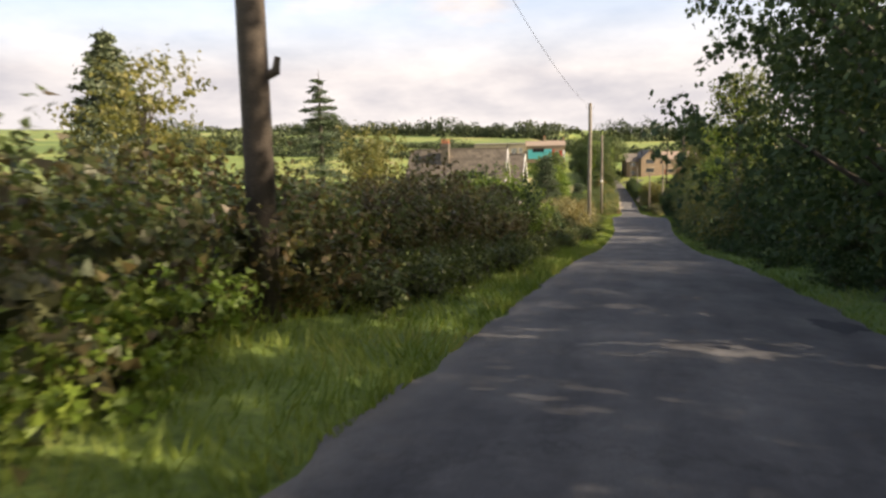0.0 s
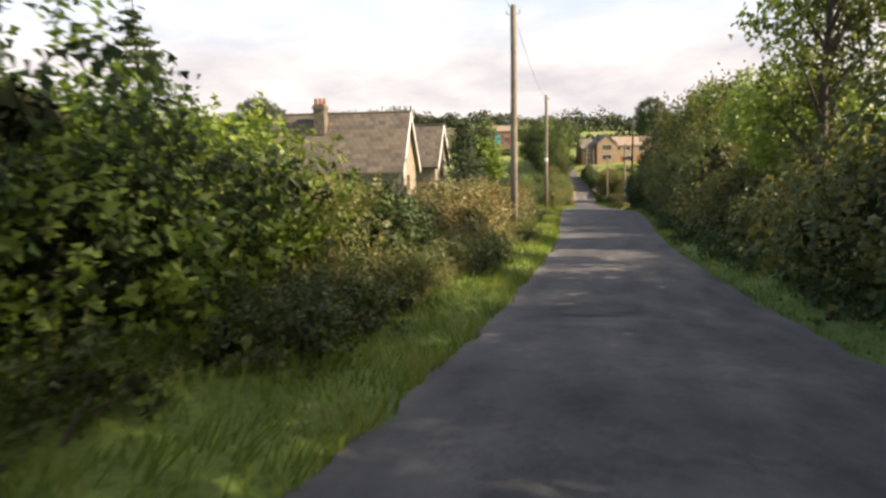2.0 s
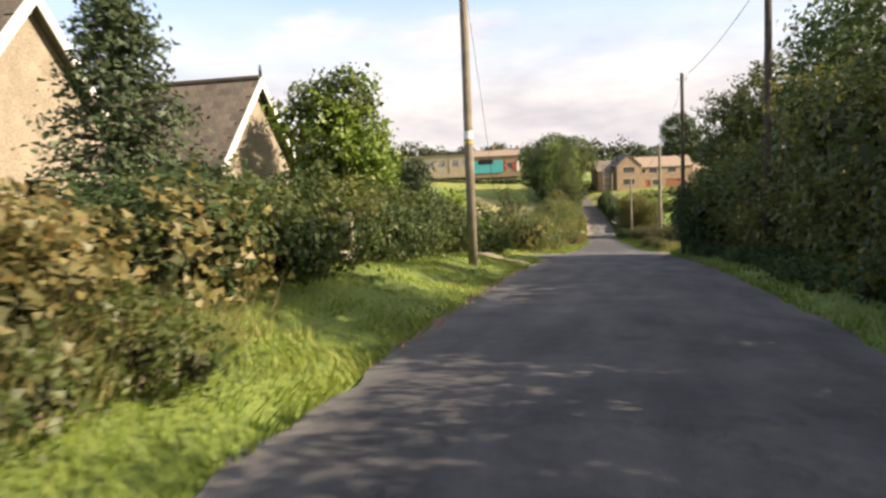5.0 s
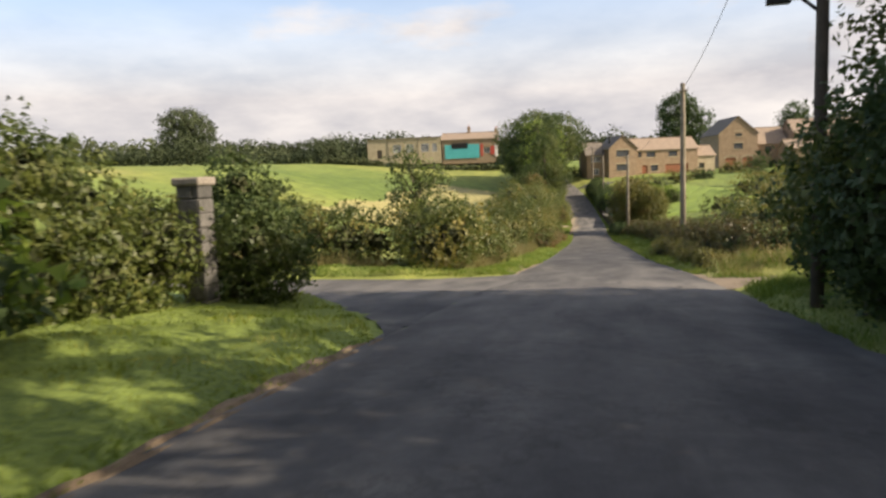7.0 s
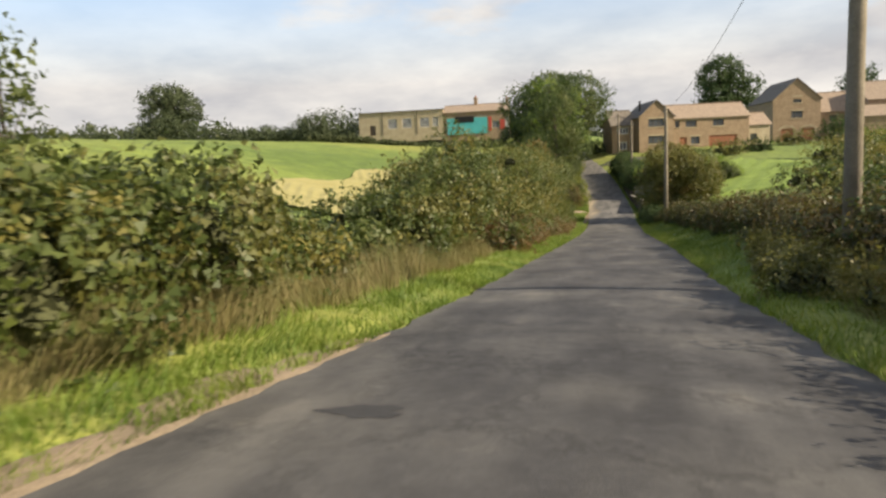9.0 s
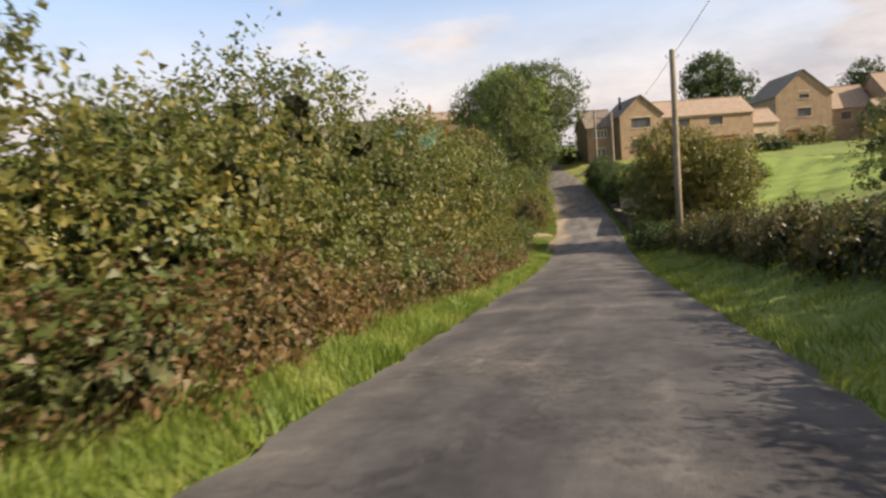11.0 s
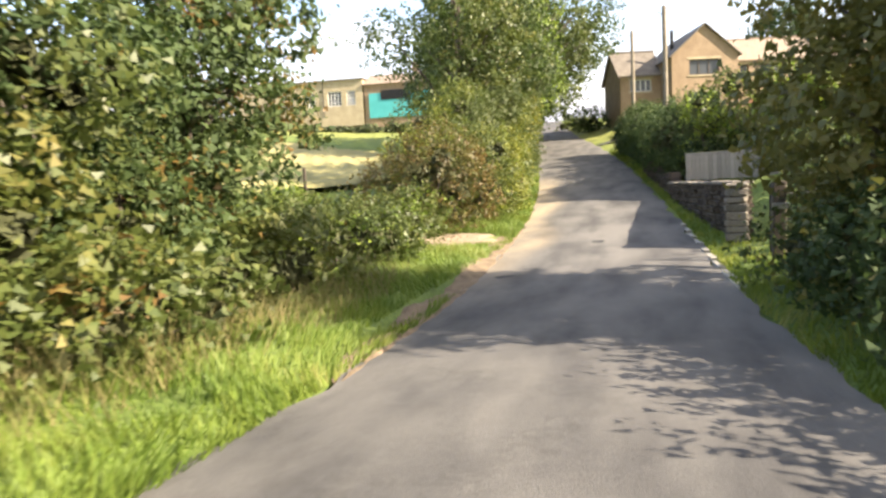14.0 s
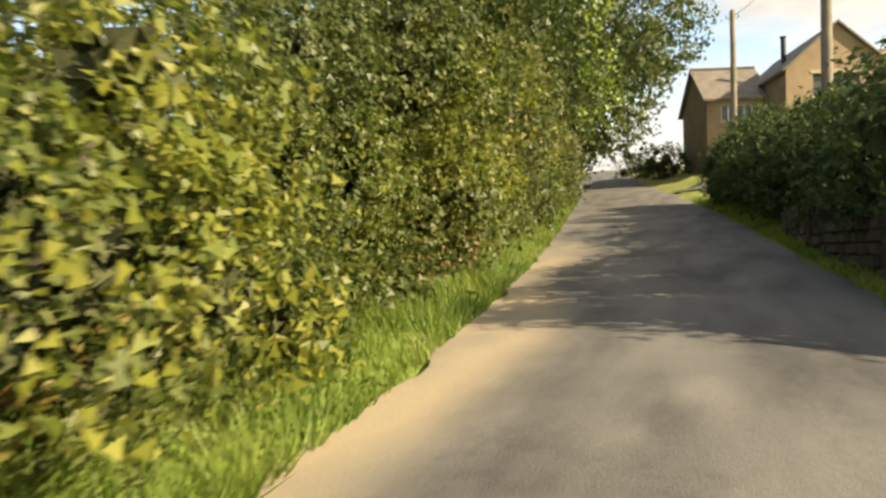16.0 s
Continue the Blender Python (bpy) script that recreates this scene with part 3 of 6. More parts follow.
stub = mesh_part("stubble_field", np.stack([sxx, syy, land(sxx, syy) + 0.3], -1).reshape(-1, 3), np.stack([ix[:-1, :-1], ix[:-1, 1:], ix[1:, 1:], ix[1:, :-1]], -1).reshape(-1, 4), STUBBLE)
tagged(stub, "pale golden stubble stretch of the sloping field", "field", kind="structure")


LAWN = rough_stuff("mown_lawn", (0.13, 0.20, 0.028), (0.22, 0.30, 0.05), 0.5, 22.0, 0.95, 0.5, 0.0, (0.27, 0.32, 0.07), 0.04)
sx, sy = np.meshgrid(np.linspace(0, 1, 30), np.linspace(0, 1, 50))
sxx, syy = 5.0 + sx * (10.0 + 2.5 * np.sin(sy * 5)) + 0.6 * np.sin(sy * 11), 157.0 + 27.0 * sy + 1.2 * np.sin(sx * 7)
ix = np.arange(sx.size).reshape(sx.shape)
lawn = mesh_part("lawn", np.stack([sxx, syy, land(sxx, syy) + 0.12 - 0.35 * ((sx < 0.01) | (sx > 0.99) | (sy < 0.01) | (sy > 0.99))], -1).reshape(-1, 3), np.stack([ix[:-1, :-1], ix[:-1, 1:], ix[1:, 1:], ix[1:, :-1]], -1).reshape(-1, 4), LAWN)
tagged(lawn, "bright green mown garden lawn below the houses", "lawn", kind="structure")


def gz(x, y):
    return float(land(np.array([x]), np.array([y]))[0])


# ---- plants ----
def leaf_mesh(points, normals, size, rng, narrow=0.55, droop=0.25, broad=False):
    """Small leaves at points, facing roughly along normals; broad: with four corners."""
    n = len(points)
    nrm = normals + rng.normal(0, 0.75, (n, 3))
    nrm /= np.linalg.norm(nrm, axis=1, keepdims=True) + 1e-9
    axis = np.cross(nrm, rng.normal(0, 1, (n, 3)))
    axis[:, 2] -= droop
    axis -= nrm * (axis * nrm).sum(1, keepdims=True)
    axis /= np.linalg.norm(axis, axis=1, keepdims=True) + 1e-9
    side = np.cross(axis, nrm)
    s = (size * rng.uniform(0.6, 1.35, (n, 1)))
    base = points - axis * s * 0.5
    if broad:
        tip, lift = points + axis * s * 0.5, nrm * s * 0.08
        a, b = points - axis * s * 0.05 + side * s * narrow * 0.5 + lift, points - axis * s * 0.05 - side * s * narrow * 0.5 + lift
        return np.stack([base, a, tip, b], 1).reshape(-1, 3), np.arange(n * 4).reshape(n, 4)
    a, b = points + axis * s * 0.42 + side * s * narrow * 0.62, points + axis * s * 0.36 - side * s * narrow * 0.62 - nrm * s * 0.1
    verts = np.stack([base, a, b], 1).reshape(-1, 3)
    return verts, np.arange(n * 3).reshape(n, 3)


def lump_points(lumps, count, rng, lo=0.72, hi=1.08, leaf=0.12):
    """Leaf places on short shoots that grow out of a heap of ellipsoids (cx, cy, cz, rx, ry, rz), none deep inside another."""
    lumps, per = np.asarray(lumps), 9
    area = (lumps[:, 3] * lumps[:, 5] + lumps[:, 4] * lumps[:, 5] + lumps[:, 3] * lumps[:, 4])
    pick = rng.choice(len(lumps), int(count * 1.6 / per) + 1, p=area / area.sum())
    d = rng.normal(0, 1, (len(pick), 3))
    d /= np.linalg.norm(d, axis=1, keepdims=True)
    p = lumps[pick, :3] + d * lumps[pick, 3:] * rng.uniform(lo, hi - 0.06, (len(pick), 1))
    keep = np.ones(len(p), bool)
    for c in lumps:
        keep &= (((p - c[:3]) / c[3:]) ** 2).sum(1) > 0.42
    p, d = p[keep][:count // per], d[keep][:count // per]
    way = d + rng.normal(0, 0.45, d.shape) + np.array([0, 0, 0.4])
    way /= np.linalg.norm(way, axis=1, keepdims=True)
    k = len(p)
    along = rng.uniform(0, 1, (k, per, 1)) * leaf * rng.uniform(1.0, 4.2, (k, 1, 1))
    pts = p[:, None] + way[:, None] * along + rng.normal(0, leaf * 0.5, (k, per, 3))
    return pts.reshape(-1, 3), np.repeat(d + np.array([0, 0, 0.35]), per, 0)


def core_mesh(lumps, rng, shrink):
    """The inside of a bush: broad sprays coloured dark for its shade, in the heart of each lump."""
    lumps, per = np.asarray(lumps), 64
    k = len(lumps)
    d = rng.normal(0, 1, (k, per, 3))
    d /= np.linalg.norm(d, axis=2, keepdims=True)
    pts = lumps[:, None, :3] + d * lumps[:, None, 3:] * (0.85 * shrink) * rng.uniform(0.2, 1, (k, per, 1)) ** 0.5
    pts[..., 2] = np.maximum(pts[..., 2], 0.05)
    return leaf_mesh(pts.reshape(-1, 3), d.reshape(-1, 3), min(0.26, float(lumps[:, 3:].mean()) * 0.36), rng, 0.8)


def stems(points_to, rng, r0=0.03, origin_spread=0.4, sides=4):
    bm = bmesh.new()
    for tx, ty, tz in points_to:
        ox, oy = tx * 0.25 + rng.normal(0, origin_spread), ty * 0.25 + rng.normal(0, origin_spread)
        mid = (ox * 0.5 + tx * 0.5 + rng.normal(0, 0.1), oy * 0.5 + ty * 0.5 + rng.normal(0, 0.1), tz * 0.55)
        tube(bm, [(ox, oy, -0.1), mid, (tx, ty, tz)], [r0, r0 * 0.7, r0 * 0.3], sides)
    return bm


def shrub(name, x, y, size, leaf, leaf_size, count, label, category="shrub", group="", seed=0, lumps_n=9, sprigs=8, second=None, base=0.0, core=0.40, turn=0.0):
    """A bush with an uneven outline: stems, inner sprays darkened as shade, leaves (and a second kind of leaf), and
    loose sprigs on top.
    """
    rng = np.random.default_rng(seed + 17)
    w, d, h = size
    ob = empty(name, x, y, gz(x, y) + base, turn, label, category, group)
    lumps = []
    for i in range(lumps_n):
        px, py = rng.uniform(-0.5, 0.5) * w, rng.uniform(-0.42, 0.42) * d
        r = rng.uniform(0.26, 0.42) * min(w, d, h * 1.3)
        fall = 1 - 0.35 * (abs(px) / (w * 0.5)) ** 2 - 0.2 * (abs(py) / (d * 0.5)) ** 2
        top = h * fall * rng.uniform(0.74, 1.0)
        cz = rng.uniform(r * 0.6, max(r * 0.7, top - r)) if i % 3 else max(r * 0.6, top - r)
        lumps.append((px, py, cz, r * rng.uniform(0.9, 1.35), r * rng.uniform(0.9, 1.25), r * rng.uniform(0.85, 1.15)))
    for k in range(int(max(2, w / 0.9))):
        px = (k + 0.5) / int(max(2, w / 0.9)) * w - w / 2
        r = min(d * 0.48, h * 0.42)
        lumps.append((px * 0.92, rng.uniform(-0.1, 0.1) * d, r * 0.8, max(r, 0.6) , r, r * 0.95))
    pts, nrm = lump_points(lumps, int(count * 1.25), rng, leaf=leaf_size)
    # sprigs reach beyond the skin
    for _ in range(sprigs):
        a = lumps[rng.integers(len(lumps))]
        way = np.array([rng.normal(0, 0.35), rng.normal(0, 0.35), 1.0])
        start = np.array(a[:3]) + np.array([0, 0, a[5] * 0.8])
        m = rng.integers(12, 26)
        ts = rng.uniform(0, 1, (m, 1))
        pts = np.concatenate([pts, start + way * ts * h * rng.uniform(0.07, 0.17) + rng.normal(0, 0.07, (m, 3))])
        nrm = np.concatenate([nrm, rng.normal(0, 1, (m, 3))])
    ok = pts[:, 2] > 0.02
    pts, nrm = pts[ok], nrm[ok]
    if second:
        mask = (np.sin(pts[:, 0] * 1.7 + seed) + np.cos(pts[:, 1] * 2.1 + pts[:, 2] * 1.9) + rng.normal(0, 0.5, len(pts))) > second[1]
        v, f = leaf_mesh(pts[mask], nrm[mask], leaf_size, rng)
        if len(f):
            mesh_part("foliage", v, f, LEAF[second[0]], ob)["kind"] = "stuff"
        pts, nrm = pts[~mask], nrm[~mask]
    v, f = leaf_mesh(pts, nrm, leaf_size, rng)
    mesh_part("foliage", v, f, LEAF[leaf], ob)["kind"] = "stuff"
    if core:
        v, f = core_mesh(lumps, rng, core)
        mesh_part("shaded_core", v, f, CORE_SHADE, ob)["kind"] = "stuff"
    part("stem_tangle", stems([(l[0], l[1], l[2]) for l in lumps[:10]], rng, 0.02 + 0.008 * h, 0.12 * w), BARK, ob)["kind"] = "stuff"
    return ob


def tree(name, x, y, height, radius, leaf, leaf_size, count, label, seed=0, trunk_r=0.25, clear=0.25, squash=1.0, second=None, group="", lumps_n=26, base=0.0, lean=0.0, broad=False):
    """A tapered trunk with limbs and a crown of leaf clumps with gaps."""
    rng = np.random.default_rng(seed + 99)
    ob = empty(name, x, y, gz(x, y) + base, 0, label, "tree", group)
    low, lumps = height * clear, []
    for i in range(lumps_n):
        t = (i + 0.5) / lumps_n
        z = low + (height - low) * (0.1 + 0.85 * t)
        prof = math.sin(math.pi * min(0.98, 0.18 + 0.80 * t)) ** 0.6
        a, k = rng.uniform(0, 2 * math.pi), math.sqrt(rng.uniform(0.1, 1)) * 0.78
        r = radius * rng.uniform(0.24, 0.38)
        lumps.append((lean * z + math.cos(a) * radius * prof * k, math.sin(a) * radius * prof * k, min(z, height - r * 0.8), r * rng.uniform(0.9, 1.3), r * rng.uniform(0.9, 1.3), r * rng.uniform(0.7, 0.95) * squash))
    pts, nrm = lump_points(lumps, count, rng, 0.6, 1.12, leaf_size)
    if second:
        mask = (np.sin(pts[:, 0] * 1.1 + seed) + np.cos(pts[:, 1] * 1.3 + pts[:, 2] * 1.2) + rng.normal(0, 0.5, len(pts))) > second[1]
        v, f = leaf_mesh(pts[mask], nrm[mask], leaf_size, rng)
        if len(f):
            mesh_part("crown", v, f, LEAF[second[0]], ob)
        pts, nrm = pts[~mask], nrm[~mask]
    v, f = leaf_mesh(pts, nrm, leaf_size, rng, 0.75 if broad else 0.55, 0.25, broad)
    mesh_part("crown", v, f, LEAF[leaf], ob)
    bm = bmesh.new()
    n = 6
    tube(bm, [(lean * height * 0.85 * i / n + rng.normal(0, 0.05), rng.normal(0, 0.05), -0.2 + height * 0.85 * i / n) for i in range(n + 1)], [trunk_r * (1 - 0.85 * i / n) for i in range(n + 1)], 9)
    part("trunk", bm, BARK, ob, smooth=True)
    bm = bmesh.new()
    for l in lumps[::1]:
        z0 = max(low * 0.6, l[2] - abs(l[0]) * 0.7 - abs(l[1]) * 0.7 - 0.5)
        tube(bm, [(lean * z0, 0, z0), ((l[0] + lean * z0) * 0.55, l[1] * 0.55, z0 * 0.4 + l[2] * 0.6), l[:3]], [trunk_r * 0.36, trunk_r * 0.22, trunk_r * 0.07], 5)
    part("branchwork", bm, BARK, ob)["kind"] = "stuff"
    return ob


def fir(name, x, y, height, radius, leaf, leaf_size, count, label, seed=0, tiers=13, gappy=0.5, base=0.0):
    """A conifer: straight trunk, drooping whorls of branches with needle sprays."""
    rng = np.random.default_rng(seed + 5)
    ob = empty(name, x, y, gz(x, y) + base, 0, label, "tree")
    bm = bmesh.new()
    tube(bm, [(0, 0, -0.2), (0, 0, height * 0.5), (0, 0, height)], [height * 0.022, height * 0.014, 0.02], 8)
    part("trunk", bm, BARK, ob, smooth=True)
    bm, pts, nrm = bmesh.new(), [], []
    per = max(4, count // (tiers * 7))
    for i in range(tiers):
        z = height * (0.10 + 0.88 * i / tiers)
        reach = radius * (1 - i / tiers) ** 0.8 + 0.15
        for k in range(7):
            if rng.uniform() < gappy * 0.3:
                continue
            z = height * (0.08 + 0.90 * (i + rng.uniform(-0.5, 0.5)) / tiers)
            a = 2 * math.pi * (k + rng.uniform(-0.3, 0.3)) / 7 + i
            r = reach * rng.uniform(0.7, 1.1)
            end = np.array([math.cos(a) * r, math.sin(a) * r, -r * 0.12 + rng.normal(0, 0.1)])
            tube(bm, [(0, 0, z), (end[0] * 0.6, end[1] * 0.6, z + end[2] * 0.4 + 0.1), (end[0], end[1], z + end[2])], [0.05, 0.03, 0.01], 4, False)
            t = rng.uniform(0.15, 1.05, (per, 1))
            wide = (0.30 if gappy < 0.3 else 0.17) * r * (1.15 - t) + 0.12
            pts.append(np.array([0, 0, z]) + end * t + rng.normal(0, 1, (per, 3)) * wide * np.array([1, 1, 0.5 if gappy < 0.3 else 0.28]))
            nrm.append(np.tile([end[0] * 0.3, end[1] * 0.3, 0.8], (per, 1)))
    part("branchwork", bm, BARK, ob)["kind"] = "stuff"
    v, f = leaf_mesh(np.concatenate(pts), np.concatenate(nrm), leaf_size, rng, 0.4, 0.5)
    mesh_part("crown", v, f, LEAF[leaf], ob)
    return ob


def blades(name, xs, ys, zs, tall, wide, rng, material, label, bend=0.35, group="", category="grass"):
    n = len(xs)
    a = rng.uniform(0, 2 * math.pi, n)
    tuft = patchy(xs, ys, 0.55, 5)
    h = 0.74 * tall * rng.uniform(0.45, 1.25, n) * (0.45 + 1.1 * tuft * (0.6 + 0.8 * patchy(xs, ys, 2.2, 6)))
    s = np.stack([np.cos(a), np.sin(a), 0 * a], 1) * (wide * 0.5)
    root = np.stack([xs, ys, zs - 0.02], 1)
    lean = (rng.normal(0, bend, (n, 2)) + 1.3 * np.stack([patchy(xs, ys, 0.8, 7) - 0.5, patchy(xs, ys, 0.8, 8) - 0.5], 1)) * h[:, None]
    tip = root + np.stack([lean[:, 0], lean[:, 1], h], 1)
    v = np.stack([root - s, root + s, tip], 1).reshape(-1, 3)
    ob = mesh_part(name, v, np.arange(n * 3).reshape(n, 3), material)
    return tagged(ob, label, category, group, "stuff")


# hedge rows of separate bushes
def hedge_row(name, y0, y1, offset, side, size, leaf, leaf_size, count, label, group, seed, step=2.2, second=None, taper=None, sprigs=8, clipped=False, base=-0.05):
    y, i = y0, 0
    rng = np.random.default_rng(seed)
    while y < y1:
        grow = rng.uniform(0.95, 1.05) if clipped else rng.uniform(0.78, 1.2)
        h = size[2] * grow * (taper(y) if taper else 1.0)
        edge = float(road_left(y)) - offset if side < 0 else float(road_right(y)) + offset
        jig = 0 if clipped else rng.uniform(-0.35, 0.35)
        shrub(name, edge + jig, y, (size[0], size[1], h), leaf, leaf_size, int(count * min(1.3, 0.35 + 0.65 * h / max(size[2], 2.5)) if taper else count * grow), label, "hedge", group, seed * 50 + i, 9 + int(3 * max(0.0, h - 3)), 0 if clipped else sprigs, second, base, 0.60 if clipped or name in ("tall_hedge", "garden_hedge") else 0.26 if name in ("roadside_bush", "field_hedge") else 0.34, 90 + rng.uniform(-8, 8))
        y += step * rng.uniform(0.9, 1.1)
        i += 1


# ---- utility poles and wires ----
POLE_TOPS = {}


def utility_pole(key, x, y, top, r, label, wood=None, band=None, arm=False, bracket=False):
    z0 = gz(x, y)
    ob = empty("utility_pole", x, y, z0, 0, label, "pole", "utility poles")
    h = top - z0
    bm = bmesh.new()
    tube(bm, [(0, 0, -0.3), (0, 0, h * 0.4), (0.01, 0, h * 0.75), (0, 0, h - 0.06), (0, 0, h)], [r, r * 0.93, r * 0.84, r * 0.78, r * 0.55], 14)
    part("pole_shaft", bm, wood or POLE_WOOD, ob, smooth=True)
    if band:
        bm = bmesh.new()
        tube(bm, [(0, 0, band), (0, 0, band + 0.22)], [r * 0.97, r * 0.96], 14)
        part("plate", bm, WHITE, ob, "pale number plate band")
        bm = bmesh.new()
        tube(bm, [(0, 0, band - 0.12), (0, 0, band - 0.05)], [r * 0.975, r * 0.975], 14)
        part("strap", bm, STRAW_PAINT, ob, "thin yellow strap")
    bm = bmesh.new()
    for s in (-1, 1):
        tube(bm, [(s * r * 0.7, 0, h - 0.35), (s * (r + 0.10), 0, h - 0.33), (s * (r + 0.10), 0, h - 0.22)], [0.012, 0.012, 0.02], 6)
    part("insulator_hooks", bm, BLACK_METAL, ob)["kind"] = "stuff"
    if arm:
        part("cross_arm", block(-0.2, 0.2, -r - 0.07, -r, h - 0.42, h - 0.34, 0.01), wood or POLE_WOOD, ob)
    if bracket:
        bm = bmesh.new()
        tube(bm, [(0, 0, h * 0.53), (-0.3, 0, h * 0.56), (-0.5, 0, h * 0.56)], [0.03, 0.028, 0.028], 8)
        part("lamp_arm", bm, BLACK_METAL, ob)
        part("lamp_head", block(-0.78, -0.44, -0.07, 0.07, h * 0.552, h * 0.57, 0.015), BLACK_METAL, ob)
    POLE_TOPS[key] = Vector((x, y, top - 0.25))
    return ob


STRAW_PAINT = rough_stuff("yellow_strap", (0.45, 0.33, 0.06), (0.55, 0.42, 0.10), 3, 40, 0.6, 0.1)
utility_pole("first", -4.0, 6.5, 8.3, 0.165, "thick dark tarred wooden pole standing in the scrub", TARRED)
first_pole = bpy.data.objects["utility_pole"]
for z_, a_, r_ in ((5.1, 0.3, 0.09), (4.0, 2.9, 0.06), (2.7, 0.2, 0.05)):
    bm = bmesh.new()
    tube(bm, [(0.12 * math.cos(a_), 0.12 * math.sin(a_), z_), (0.24 * math.cos(a_), 0.24 * math.sin(a_), z_ + 0.05), (0.27 * math.cos(a_), 0.27 * math.sin(a_), z_ + 0.2)], [r_, r_ * 1.1, r_ * 0.6], 7)
    part("fixing_stub", bm, TARRED, first_pole)
utility_pole("a", -3.36, 46.9, 4.8, 0.14, "grey weathered wooden utility pole in the scrub")
utility_pole("p", -3.9, 71.75, 3.3, 0.135, "brown wooden utility pole with a pale plate, on the grass verge", None, 3.55)
utility_pole("s", 4.2, 74.5, 3.0, 0.12, "wooden utility pole in the tall hedge", TARRED)
utility_pole("r", 3.05, 87.2, 2.0, 0.10, "dark wooden pole with a lamp arm and white plate", TARRED, 1.3, False, True)
utility_pole("b", 3.3, 109.2, -0.3, 0.14, "pale weathered wooden utility pole behind the low hedge", None, None, True)
utility_pole("c", 1.82, 146.9, -2.65, 0.14, "pale weathered wooden utility pole beside the hawthorn")
utility_pole("e", -0.83, 180.1, -1.8, 0.13, "pale wooden utility pole in the garden hedge")
utility_pole("d", -2.62, 192.7, -0.13, 0.13, "pale wooden utility pole at the driveway")


def wire(a, b, sag, r=0.009):
    pa, pb = POLE_TOPS[a], POLE_TOPS[b]
    bm = bmesh.new()
    pts = [tuple(pa.lerp(pb, t) - Vector((0, 0, sag * 4 * t * (1 - t)))) for t in np.linspace(0, 1, 17)]
    tube(bm, pts, [r] * 17, 4)
    me = bpy.data.meshes.new("overhead_wire")
    bm.to_mesh(me)
    bm.free()
    me.materials.append(CABLE)
    tagged(new("overhead_wire", me), "thin black overhead wire slung between two poles", "wire", "overhead wires")


for a_, b_, s_ in (("first", "a", 0.9), ("a", "p", 0.5), ("s", "r", 0.3), ("r", "b", 0.5), ("b", "c", 0.8), ("c", "e", 0.8), ("e", "d", 0.4)):
    wire(a_, b_, s_)


# the stay of the pole on the mown verge: an iron rod in the ground and a cable up to the top
stay_foot, stay_top = Vector((-3.75, 76.1, gz(-3.75, 76.1))), POLE_TOPS["p"] + Vector((0, 0.1, 0))
stay = empty("pole_stay", *stay_foot, 0, "thin steel stay cable with an iron ground rod", "stay")
reach_ = stay_top - stay_foot
for name_, lo_, hi_, r_, mat_ in (("rod", -0.03, 0.16, 0.014, TARRED), ("cable", 0.16, 1.0, 0.007, CABLE)):
    bm = bmesh.new()
    tube(bm, [tuple(reach_ * lo_), tuple(reach_ * hi_)], [r_, r_], 6)
    part(name_, bm, mat_, stay)

# ---- houses ----
def wall_cells(bm, along, length, z0, z1, at, thick, openings):
    """A wall with thickness, cut through by openings (start, sill, width, height)."""
    us = sorted({0.0, length, *(o[0] for o in openings), *(o[0] + o[2] for o in openings)})
    for u0, u1 in zip(us, us[1:]):
        cuts = sorted((o[1], o[1] + o[3]) for o in openings if o[0] <= u0 + 1e-6 and o[0] + o[2] >= u1 - 1e-6)
        z = z0
        for a, b in cuts + [(z1, z1)]:
            if a > z + 1e-4:
                if along == "x":
                    box(bm, at[0] + u0, at[0] + u1, at[1], at[1] + thick, z, a)
                else:
                    box(bm, at[0], at[0] + thick, at[1] + u0, at[1] + u1, z, a)
            z = max(z, b)


def gable_top(bm, x0, x1, y0, thick, z0, peak):
    mid = (x0 + x1) / 2
    vs = [bm.verts.new(p) for y in (y0, y0 + thick) for p in ((x0, y, z0), (x1, y, z0), (mid, y, peak))]
    bm.faces.new(vs[:3])
    bm.faces.new(vs[5:2:-1])
    for a, b in ((0, 1), (1, 2), (2, 0)):
        bm.faces.new((vs[b], vs[a], vs[a + 3], vs[b + 3]))


def gable_side(bm, y0, y1, x0, thick, z0, peak):
    mid = (y0 + y1) / 2
    vs = [bm.verts.new(p) for x in (x0, x0 + thick) for p in ((x, y0, z0), (x, y1, z0), (x, mid, peak))]
    bm.faces.new(vs[2::-1])
    bm.faces.new(vs[3:])
    for a, b in ((0, 1), (1, 2), (2, 0)):
        bm.faces.new((vs[a], vs[b], vs[b + 3], vs[a + 3]))


def slab(bm, corners, thick):
    """A roof slope from four corners, with thickness downward."""
    top = [bm.verts.new(c) for c in corners]
    low = [bm.verts.new((c[0], c[1], c[2] - thick)) for c in corners]
    bm.faces.new(top)
    bm.faces.new(low[::-1])
    for i in range(4):
        j = (i + 1) % 4
        bm.faces.new((top[j], top[i], low[i], low[j]))


